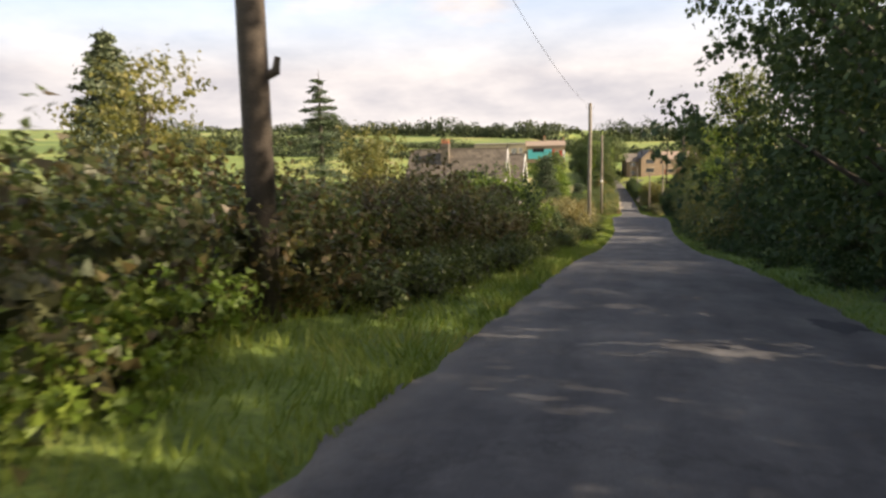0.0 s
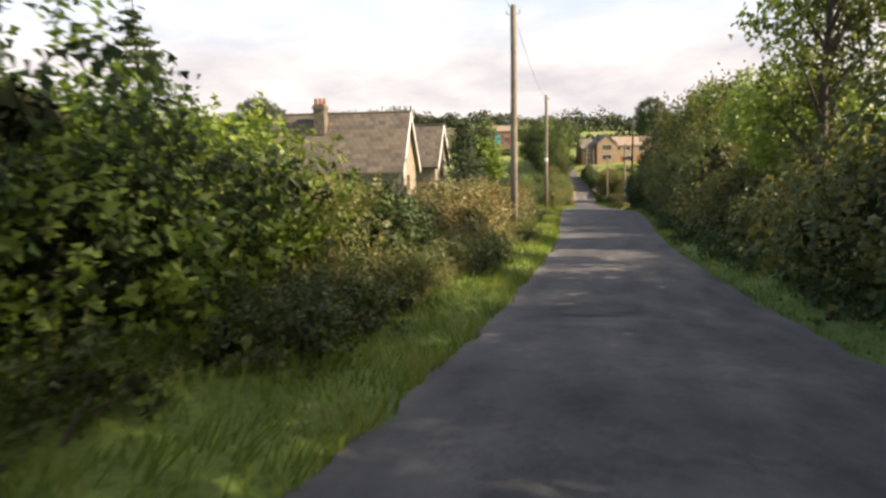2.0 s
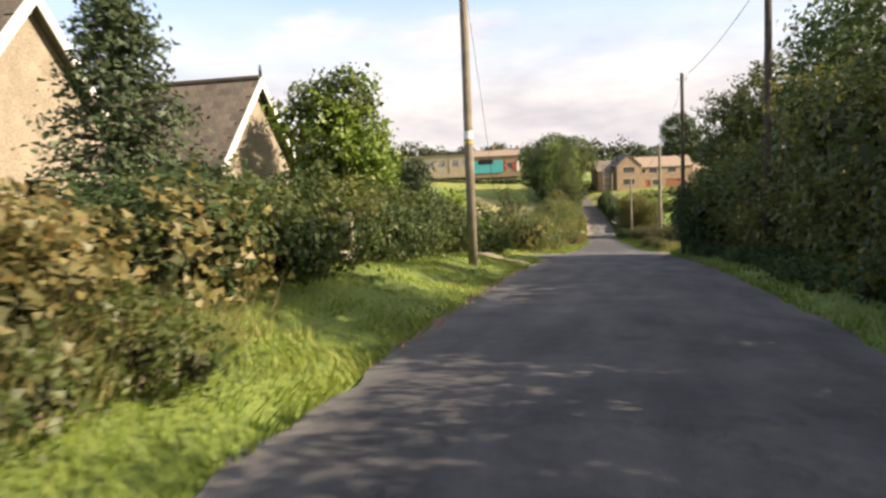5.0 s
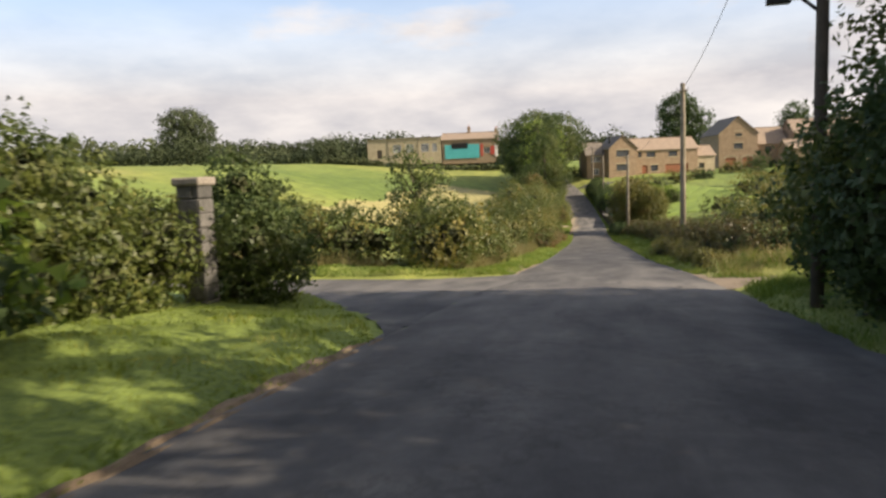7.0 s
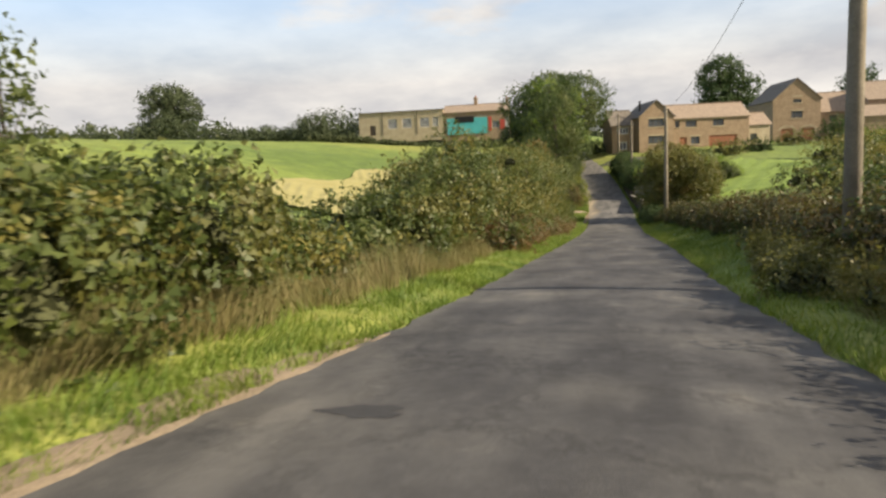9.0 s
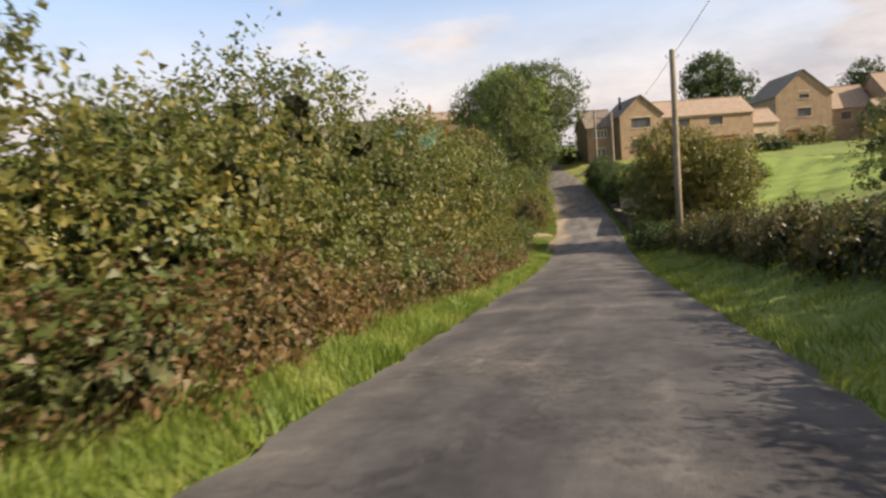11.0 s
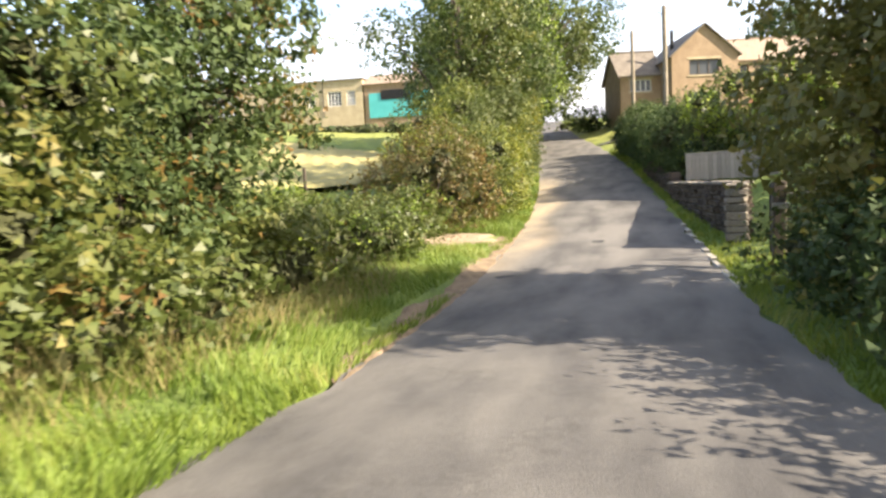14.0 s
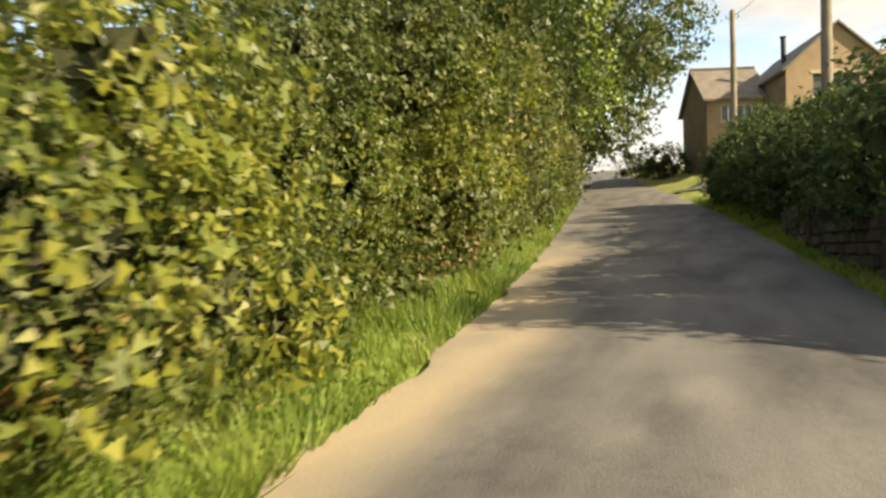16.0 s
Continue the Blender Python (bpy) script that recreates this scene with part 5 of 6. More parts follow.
pier = empty("wall_pier", 0.10, 160.45, -11.1, 84, "rough rubble stone pier at the end of the wall", "pier")
part("pier_core", block(0.04, 0.32, -0.13, 0.13, -0.2, 1.02), WALL_STONE, pier)
stones(pier, "x", 0.36, 1.05, 0.38, 0.14, 0.22, GREY_STONE, rng_s, "stone", 0.05)
part("capstone", block(-0.03, 0.39, -0.22, 0.22, 1.05, 1.13, 0.035), GREY_STONE, pier, "rounded worn capstone")

fence = empty("board_fence", -0.4, 169.0, -10.62, -14.0, "silvered vertical-board fence with a capping rail above the wall", "fence")
flen = 7.5
for k in range(4):
    part("post", block(k * flen / 3 - 0.05, k * flen / 3 + 0.05, -0.06, 0.04, -0.4, 1.5, 0.008), GREY_WOOD, fence)
for z_ in (0.85, 1.36):
    part("rail", block(0, flen, -0.02, 0.03, z_, z_ + 0.08), GREY_WOOD, fence)
part("capping", block(-0.05, flen + 0.05, -0.04, 0.09, 1.50, 1.56, 0.006), GREY_WOOD, fence)
board = bpy.data.meshes.new("board")
bm = block(0.0, 0.118, -0.045, -0.025, 0.72, 1.5, 0.004)
bm.to_mesh(board)
bm.free()
board.materials.append(GREY_WOOD)
for k in range(int(flen / 0.125)):
    o = new("board", board)
    o.parent = fence
    o.matrix_basis = pose(k * 0.125, 0.0, rng_s.uniform(-0.012, 0.012))

gate = empty("iron_gate", 0.55, 159.1, gz(0.2, 159.0), 30, "black iron garden gate standing open beside the wall", "gate")
for k in range(9):
    bm = bmesh.new()
    tube(bm, [(k * 0.11, 0, 0.08), (k * 0.11, 0, 1.12)], [0.009, 0.009], 6)
    part("bar", bm, BLACK_METAL, gate)
for z_ in (0.12, 0.62, 1.06):
    part("rail", block(-0.02, 0.90, -0.012, 0.012, z_, z_ + 0.035), BLACK_METAL, gate)
part("gate_post", block(-0.09, -0.03, -0.03, 0.03, -0.2, 1.25, 0.006), BLACK_METAL, gate)

wood_post = empty("gate_stump", 0.5, 158.4, gz(0.5, 158.4), 4, "dark wooden gatepost beside the iron gate", "gatepost")
part("post", block(-0.1, 0.1, -0.1, 0.1, -0.3, 1.25, 0.02), TARRED, wood_post)
part("bracket", block(-0.12, 0.12, -0.125, -0.105, 0.8, 0.9, 0.004), GREY_METAL, wood_post)

rail_gate = empty("low_rail", -5.75, 66.9, gz(-5.75, 66.9), 60, "small pale wooden rail in a gap of the hedge", "rail")
for z_ in (0.08, 0.22):
    part("bar", block(-0.24, 0.24, -0.02, 0.02, z_, z_ + 0.05, 0.006), GREY_WOOD, rail_gate)
for x_ in (-0.21, 0.21):
    part("upright", block(x_ - 0.025, x_ + 0.025, 0.02, 0.06, -0.1, 0.31, 0.006), GREY_WOOD, rail_gate)
gp2 = empty("gap_post", -5.75, 67.45, gz(-5.75, 67.45), 3, "pale square timber post in the hedge gap", "post")
part("post", block(-0.06, 0.06, -0.06, 0.06, -0.2, 1.15, 0.012), GREY_WOOD, gp2)
part("post_cap", block(-0.075, 0.075, -0.075, 0.075, 1.15, 1.19, 0.008), GREY_WOOD, gp2)

field_gate = empty("field_gate", -7.6, 9.0, gz(-7.6, 9.0), 78, "weathered wooden five-bar field gate in the scrub", "gate")
for k in range(5):
    part("bar", block(-1.3, 1.3, -0.02, 0.02, 0.25 + 0.22 * k, 0.34 + 0.22 * k, 0.006), GREY_WOOD, field_gate)
for x_ in (-1.3, 0.0, 1.3):
    part("upright", block(x_ - 0.05, x_ + 0.05, -0.06, -0.02, 0.0, 1.35, 0.008), GREY_WOOD, field_gate)

for fx, fy in ((-13.6, 168.4), (-16.6, 166.0), (-19.8, 164.0)):
    fp = empty("field_post", fx, fy, gz(fx, fy), 5, "dark wooden fence post at the field edge", "post", "field posts")
    part("post", block(-0.05, 0.05, -0.05, 0.05, -0.2, 1.25, 0.01), TARRED, fp)

# trodden path across the mown verge, with a pale edging stone
pv, pn = [], 14
for k in range(24):
    x_ = -3.1 - 4.2 * k / 23
    for j in range(pn):
        y_ = 77.35 + 0.12 * math.sin(k * 0.7) + (0.95 + 0.06 * math.sin(k * 1.3)) * j / (pn - 1)
        pv.append((x_, y_, gz(x_, y_) + (0.035 if 0 < j < pn - 1 else -0.03)))
ix = np.arange(24 * pn).reshape(24, pn)
PATH_EARTH = rough_stuff("path_earth", (0.13, 0.105, 0.075), (0.27, 0.225, 0.165), 2, 45, 0.95, 0.6)
path_ob = mesh_part("garden_path", np.array(pv), np.stack([ix[:-1, :-1], ix[:-1, 1:], ix[1:, 1:], ix[1:, :-1]], -1).reshape(-1, 4), PATH_EARTH)
tagged(path_ob, "trodden grey-brown path across the mown verge", "path", kind="structure")
edge_stone = empty("edging_stone", -6.5, 78.5, gz(-6.5, 78.5), 8, "small pale edging stone beside the path", "stone")
part("stone_block", block(-0.16, 0.16, -0.1, 0.1, -0.05, 0.16, 0.03), GRAVEL, edge_stone)

# kerb of the entrance, bare earth at the verge and bits on the road
kerb = empty("kerb", 0, 0, 0, 0, "pale kerb stones along the verge", "kerb", kind="structure")
yk = 156.5
while yk < 164.5:
    x0_, x1_ = float(road_right(yk)) + 0.05, float(road_right(yk + 0.9)) + 0.05
    bm = bmesh.new()
    box(bm, -0.07, 0.07, 0.0, 0.89, -0.15, 0.055)
    bmesh.ops.bevel(bm, geom=bm.edges[:], offset=0.015, segments=1, affect="EDGES")
    ks = part("kerbstone", bm, GRAVEL, kerb)
    ks.matrix_basis = pose((x0_), yk, float(road_z(yk)) - 0.02, 0, 0, -math.degrees(math.atan2(x1_ - x0_, 0.9)))
    yk += 0.91


def patch(name, x, y, rx, ry_, mat, label, lift, seed, turn=0.0, sink=0.0):
    """A thin uneven patch that follows the ground or the road."""
    rng = np.random.default_rng(seed)
    n, rings = 32, 7
    ph = rng.uniform(0, 6.28, 4)
    vs, fs = [(0.0, 0.0)], []
    for i in range(1, rings + 1):
        for k in range(n):
            a = 2 * math.pi * k / n
            w = 1 + 0.16 * math.sin(3 * a + ph[0]) + 0.12 * math.sin(5 * a + ph[1]) + 0.10 * math.sin(9 * a + ph[2])
            vs.append((math.cos(a) * rx * w * i / rings, math.sin(a) * ry_ * w * i / rings))
    c, s = math.cos(radians(turn)), math.sin(radians(turn))
    pts = np.array([(x + c * a - s * b, y + s * a + c * b) for a, b in vs])
    on = (pts[:, 0] > road_left(pts[:, 1]) - 0.02) & (pts[:, 0] < road_right(pts[:, 1]) + 0.02)
    u = 2 * (pts[:, 0] - road_left(pts[:, 1])) / (road_right(pts[:, 1]) - road_left(pts[:, 1])) - 1
    z = np.where(on, road_z(pts[:, 1]) + 0.05 * (1 - np.clip(u, -1, 1) ** 2), land(pts[:, 0], pts[:, 1])) + lift
    z[-n:] -= sink
    bm = bmesh.new()
    bv = [bm.verts.new((*p, zz)) for p, zz in zip(pts, z)]
    for k in range(n):
        bm.faces.new((bv[0], bv[1 + k], bv[1 + (k + 1) % n]))
    for i in range(rings - 1):
        for k in range(n):
            a, b = 1 + i * n + k, 1 + i * n + (k + 1) % n
            bm.faces.new((bv[a], bv[a + n], bv[b + n], bv[b]))
    ob = part(name, bm, mat)
    return tagged(ob, label, "patch", kind="structure")


# repairs, segments of a crack and small dark bits share this material
DARK_PATCH = rough_stuff("dark_road_mark", (0.022, 0.022, 0.024), (0.045, 0.045, 0.047), 3, 80, 0.9, 0.4)
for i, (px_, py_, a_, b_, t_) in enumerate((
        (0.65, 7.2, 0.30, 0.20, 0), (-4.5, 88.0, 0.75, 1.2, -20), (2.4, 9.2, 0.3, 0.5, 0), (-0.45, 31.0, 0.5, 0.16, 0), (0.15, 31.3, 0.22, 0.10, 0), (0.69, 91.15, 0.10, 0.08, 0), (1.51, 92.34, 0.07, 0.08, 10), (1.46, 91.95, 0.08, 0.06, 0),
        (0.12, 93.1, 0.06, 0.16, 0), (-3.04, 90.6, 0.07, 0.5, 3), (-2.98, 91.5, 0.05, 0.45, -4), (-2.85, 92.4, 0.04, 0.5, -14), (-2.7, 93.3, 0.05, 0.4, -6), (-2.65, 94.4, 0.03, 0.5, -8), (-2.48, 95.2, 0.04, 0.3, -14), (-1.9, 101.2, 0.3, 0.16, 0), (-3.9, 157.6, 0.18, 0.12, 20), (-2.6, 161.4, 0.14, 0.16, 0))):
    patch("road_patch", px_, py_, a_, b_, DARK_PATCH, "dark mark in the road surface", 0.004 + 0.001 * (i % 3), 100 + i, t_)
for i, (px_, py_, a_, b_, t_) in enumerate(((-6.35, 161.8, 1.55, 0.9, 4),)):
    patch("bare_earth", px_, py_, a_, b_, EARTH, "bare trodden earth at the edge of the verge", 0.035, 300 + i, t_, 0.10)
patch("driveway", -2.2, 197.2, 2.8, 2.2, ASPHALT, "grey asphalt driveway beside the stone house", 0.03, 411, 10)

def edge_band(name, y0, y1, side, width, mat, label, seed):
    """A ragged strip between the asphalt and the grass."""
    ys, vs, n = np.arange(y0, y1, 0.2), [], 7
    for y in ys:
        w = width * (0.35 + 1.2 * float(patchy(seed * 3.1, y, 1.3, seed))) * min(1.0, (y - y0) / 1.0 + 0.1, (y1 - y) / 1.0 + 0.1)
        for j in range(n):
            x = float(road_left(y)) + 0.12 - (w + 0.12) * j / (n - 1) if side < 0 else float(road_right(y)) - 0.12 + (w + 0.12) * j / (n - 1)
            base_z = float(road_z(y)) + 0.02 if j < 2 else gz(x, y) + 0.02
            vs.append((x, y, base_z + 0.02 * math.sin(y * 7 + j) - (0.05 if j in (0, n - 1) else 0.0)))
    ix = np.arange(len(ys) * n).reshape(-1, n)
    quads = np.stack([ix[:-1, :-1], ix[1:, :-1], ix[1:, 1:], ix[:-1, 1:]], -1).reshape(-1, 4)
    ob = mesh_part(name, np.array(vs), quads if side < 0 else quads[:, ::-1], mat)
    return tagged(ob, label, "verge", kind="structure")


LITTER = rough_stuff("leaf_litter", (0.085, 0.06, 0.038), (0.25, 0.185, 0.115), 5, 50, 0.95, 0.7)
edge_band("bare_edge", 151.5, 164.5, -1, 0.38, LITTER, "brown fallen leaves and bare earth along the road edge", 1)
edge_band("bare_edge", 97.6, 104.5, -1, 0.40, TRACK, "pale gravelly earth along the road edge", 2)
edge_band("bare_edge", 60.0, 84.0, -1, 0.13, LITTER, "pale gravelly earth along the road edge", 3)
rng_c = np.random.default_rng(9)
bm = bmesh.new()
for k in range(80):
    cx, cy, r_ = -6.35 + rng_c.normal(0, 0.7), 161.8 + rng_c.normal(0, 0.45), rng_c.uniform(0.008, 0.032)
    made = bmesh.ops.create_icosphere(bm, subdivisions=1, radius=r_)["verts"]
    for v in made:
        v.co = Vector((cx, cy, gz(cx, cy) + 0.045)) + v.co * rng_c.uniform(0.7, 1.2)
tagged(part("earth_clods", bm, EARTH), "small clods of dry earth on the bare patch", "clods", kind="stuff")

# ---- plants beside the lane, from the start to the cottage ----
def tall_at(ys, hs):
    return lambda y: float(np.interp(y, ys, hs))


hedge_row("scrub_bush", 2.5, 23.0, 3.3, -1, (3.0, 2.6, 1.0), "brown", 0.10, 6400, "tangled brown bramble and hawthorn scrub on the bank", "bank scrub", 1, 2.0, ("hedge", 0.9), tall_at([2, 8, 12, 18, 23], [2.0, 2.1, 2.0, 2.2, 3.0]))
hedge_row("bank_bush", 23.5, 30.6, 4.3, -1, (3.2, 3.0, 1.0), "bright", 0.12, 8500, "tall green hawthorn bush on the bank", "bank scrub", 2, 2.1, ("dark", 0.5), tall_at([23, 26, 29, 31], [2.7, 3.8, 4.0, 3.2]))
hedge_row("bank_bush", 31.6, 34.5, 4.0, -1, (2.8, 2.8, 2.4), "straw", 0.12, 6500, "olive and straw-coloured scrub on the bank", "bank scrub", 30, 2.0, ("hedge", 0.2))
hedge_row("bank_bush", 35.6, 38.6, 4.2, -1, (2.9, 2.8, 2.5), "dark", 0.12, 6500, "dark green hawthorn bush on the bank", "bank scrub", 29, 2.1, ("hedge", 0.9))
hedge_row("scrub_bush", 39.8, 60.0, 3.4, -1, (2.9, 2.8, 1.0), "straw", 0.12, 5600, "dense straw-coloured and brown scrub beside the lane", "bank scrub", 3, 2.1, ("autumn", 1.2), tall_at([40, 46, 54, 60], [2.2, 2.1, 1.9, 1.7]))
hedge_row("verge_weeds", 8.0, 58.0, 1.5, -1, (2.2, 1.6, 0.75), "hedge", 0.07, 2600, "low green nettles and weeds at the foot of the scrub", "verge weeds", 14, 2.3, ("hedge", 0.4), None, 5)
hedge_row("nettle_patch", 1.5, 5.2, 2.4, -1, (2.2, 2.0, 0.7), "bright", 0.09, 4200, "bright green nettles in a patch of sun", "verge weeds", 15, 1.5)
hedge_row("cottage_hedge", 60.6, 66.0, 3.3, -1, (2.6, 2.2, 1.95), "dark", 0.11, 6000, "dense dark green garden hedge", "cottage hedge", 4, 1.8, ("hedge", 0.5), None, 3, True)
hedge_row("cottage_hedge", 69.4, 77.2, 3.1, -1, (2.6, 1.9, 2.15), "hedge", 0.10, 7000, "clipped green garden hedge in front of the cottage", "cottage hedge", 16, 1.8, ("dark", 0.5), None, 3, True)
shrub("laurel_bush", -6.3, 79.8, (1.3, 1.3, 2.35), "bright", 0.17, 2800, "bright broad-leaved laurel bush beside the hedge", "shrub", "", 31, 8, 4, ("dark", 0.5))
shrub("ivy_clump", -6.2, 68.3, (1.3, 1.1, 2.0), "dark", 0.12, 1800, "dark ivy clump at the hedge gap", "shrub", "", 37, 6, 2)
hedge_row("cottage_hedge", 81.3, 84.6, 4.3, -1, (2.0, 1.8, 2.7), "hedge", 0.10, 5200, "clipped green garden hedge in front of the cottage", "cottage hedge", 17, 1.3, None, None, 2, True)
shrub("yew_bush", -6.5, 86.6, (1.5, 1.6, 3.0), "dark", 0.085, 13000, "dense rounded dark green bush at the corner", "shrub", "", 32, 9, 2, ("hedge", 0.9))
tree("garden_tree", -9.9, 76.7, 6.2, 2.4, "bright", 0.2, 15000, "sunlit round-leaved garden tree before the cottage", 8, 0.16, 0.12, 1.0, ("oak", 0.3), broad=True)
fir("garden_conifer", -6.6, 75.4, 3.3, 1.15, "conifer", 0.12, 8000, "slim dark green garden conifer", 3, 16, 0.1)
fir("cypress_tree", -8.6, 64.0, 5.6, 1.7, "conifer", 0.16, 9000, "dense dark conifer beside the cottage", 4, 18, 0.0)
for i_, (x_, y_, h_) in enumerate(((-8.9, 21.0, 4.0), (-9.6, 24.4, 4.4))):
    tree("alder_tree", x_, y_, h_, 1.3, "olive", 0.13, 2600, "slim grey-green young tree behind the scrub", 60 + i_, 0.06, 0.2)
fir("blue_cypress", -46.0, 50.5, 18.0, 6.0, "blue", 0.5, 26000, "tall broad bluish cypress beyond the field edge", 6, 20, 0.0)
tree("willow_tree", -9.6, 11.5, 4.4, 1.7, "olive", 0.12, 4200, "pale grey-green willow behind the gate", 61, 0.08, 0.15)
fir("spruce_tree", -31.6, 63.4, 14.6, 4.8, "conifer", 0.24, 20000, "lone spruce with ragged drooping branches", 1, 15)

# ---- beyond the side lane ----
hedge_row("field_hedge", 98.6, 117.0, 3.1, -1, (2.9, 2.4, 1.0), "hedge", 0.12, 5600, "unkempt green field hedge with dry grass at its foot", "field hedge", 5, 2.0, ("olive", 0.7), tall_at([98, 102, 104.5, 106, 107.5, 111, 112.5, 117], [2.8, 3.0, 2.8, 1.9, 1.1, 1.1, 2.2, 3.4]))
for k_ in range(9):
    x_ = -9.6 - 2.3 * k_
    shrub("lane_hedge", x_, 99.0 - 0.22 * k_, (2.9, 2.4, 2.9 if k_ < 4 else 2.7), "hedge", 0.13, 4200, "unkempt green hedge along the side lane", "hedge", "field hedge", 400 + k_, 9, 7, ("olive", 0.2))
tree("hedge_sapling", -7.2, 99.9, 4.3, 1.15, "hedge", 0.12, 3600, "leafy sapling growing out of the hedge", 63, 0.05, 0.2, 1.0, ("bright", 1.2))
tree("hedge_sapling", -8.1, 104.0, 3.7, 0.6, "hedge", 0.11, 900, "leafy sapling growing out of the hedge", 65, 0.04, 0.2)
hedge_row("field_hedge", 118.0, 150.0, 3.4, -1, (3.2, 3.0, 1.0), "hedge", 0.11, 8200, "tall overgrown field hedge", "field hedge", 6, 2.2, ("olive", 0.4), tall_at([118, 122, 126, 131, 137, 143, 150], [3.6, 4.6, 5.2, 5.5, 5.6, 5.4, 5.4]))
hedge_row("field_hedge", 150.0, 154.6, 4.0, -1, (3.0, 2.6, 4.6), "dark", 0.12, 9500, "tall overgrown field hedge, browning in places", "field hedge", 18, 2.1, ("hedge", 0.6))
tree("maple_tree", -8.9, 155.8, 6.8, 2.4, "dark", 0.14, 22000, "dark field maple with autumn colour in its top", 64, 0.14, 0.0, 1.0, ("autumn", 1.35), "", 34)
hedge_row("bracken_patch", 119.0, 147.0, 2.0, -1, (2.2, 1.7, 1.4), "rust", 0.09, 4600, "rust-brown bracken at the foot of the hedge", "bracken", 19, 1.7, ("hedge", 0.95), None, 8)
hedge_row("bramble_patch", 147.5, 156.0, 2.3, -1, (2.2, 1.6, 1.2), "hedge", 0.12, 2200, "green brambles at the foot of the hedge", "brambles", 20, 1.9, ("autumn", 1.95))
hedge_row("bramble_patch", 158.0, 162.6, 3.0, -1, (2.6, 2.6, 1.3), "hedge", 0.09, 5200, "low green bramble patch at the field edge", "brambles", 7, 1.7, ("bright", 0.9))
hedge_row("bramble_patch", 156.5, 164.0, 6.4, -1, (2.8, 2.6, 1.15), "hedge", 0.09, 4600, "low green bramble patch at the field edge", "brambles", 21, 1.9, ("bright", 0.9))
shrub("roadside_bush", -7.2, 163.3, (2.9, 2.5, 3.3), "autumn", 0.08, 13000, "browning bush at the field edge", "hedge", "uphill bushes", 812, 9, 8, ("brown", 0.2), -0.05, 0.3)
shrub("roadside_bush", -6.9, 165.6, (2.8, 2.6, 4.0), "yellow", 0.08, 15000, "roadside bush with olive and yellowing leaves", "hedge", "uphill bushes", 811, 9, 8, ("hedge", 0.1), -0.05, 0.3)
hedge_row("roadside_bush", 168.4, 172.5, 2.3, -1, (3.0, 2.8, 4.2), "hedge", 0.08, 18000, "tall roadside bush with yellowing leaves", "uphill bushes", 31, 1.9, ("yellow", 0.4))
hedge_row("roadside_bush", 172.0, 178.5, 2.25, -1, (3.2, 3.0, 5.6), "hedge", 0.10, 15000, "tall green roadside bush, yellowing in places", "uphill bushes", 22, 2.0, ("yellow", 0.4))
hedge_row("roadside_bush", 178.5, 198.0, 2.6, -1, (3.4, 3.4, 6.8), "hedge", 0.16, 8500, "tall green roadside bush on the rise", "uphill bushes", 9, 2.3, ("olive", 0.6))
hedge_row("roadside_bush", 196.0, 240.0, 2.9, -1, (3.4, 2.8, 3.0), "hedge", 0.25, 1700, "green roadside bush near the crest", "uphill bushes", 23, 3.0, ("bright", 0.6))
tree("oak_tree", -13.2, 207.0, 12.8, 7.4, "oak", 0.32, 30000, "large round green oak beside the lane", 1, 0.5, 0.1, 1.0, ("hedge", 0.5), "", 44)
tree("ash_tree", -11.2, 190.0, 12.5, 5.0, "oak", 0.22, 22000, "full green ash tree overhanging the lane", 9, 0.3, 0.1, 1.0, ("bright", 0.7), "", 34)
tree("beech_tree", -15.4, 197.0, 10.6, 4.4, "oak", 0.26, 12000, "tall green tree behind the roadside bushes", 24, 0.35, 0.1, 1.0, None, "", 34)
tree("beech_tree", -10.2, 197.5, 13.0, 6.8, "oak", 0.25, 27000, "tall green tree arching over the lane", 10, 0.35, 0.45, 1.0, ("hedge", 0.9), "", 46)
hedge_row("bramble_patch", 166.5, 196.0, 1.35, -1, (2.0, 1.1, 0.9), "hedge", 0.10, 1300, "low brambles and dry growth under the roadside bushes", "brambles", 33, 1.7, ("autumn", 1.7), None, 5)
shrub("crest_bush", -8.9, 214.0, (2.2, 2.0, 1.7), "hedge", 0.16, 1600, "small green bush at the crest of the lane", "shrub", "", 38, 7, 4)
shrub("yard_bush", -6.9, 208.4, (2.2, 2.4, 2.6), "dark", 0.16, 2200, "dark bush beside the stone house", "shrub", "", 39, 7, 2)
tree("ash_tree", -8.9, 173.4, 11.0, 3.7, "oak", 0.15, 30000, "full green ash tree behind the roadside bushes", 25, 0.25, 0.1, 1.0, ("hedge", 0.6), "", 30)

# ---- the tall hedge and trees on the other side ----
hedge_row("tall_hedge", -8.0, 30.0, 2.9, 1, (3.4, 3.0, 1.0), "dark", 0.16, 3100, "tall dark hedge of hawthorn and holly", "tall hedge", 28, 2.4, ("hedge", 0.9), tall_at([-16, 30], [4.6, 4.7]))
hedge_row("tall_hedge", 31.0, 86.4, 2.9, 1, (3.4, 3.0, 1.0), "hedge", 0.14, 5200, "tall dark hedge of hawthorn and holly", "tall hedge", 10, 2.4, ("olive", 0.4), tall_at([-16, 10, 24, 34, 44, 50, 56, 66, 76, 90], [4.6, 4.6, 4.6, 4.1, 3.6, 4.0, 4.8, 5.0, 5.2, 5.4]))
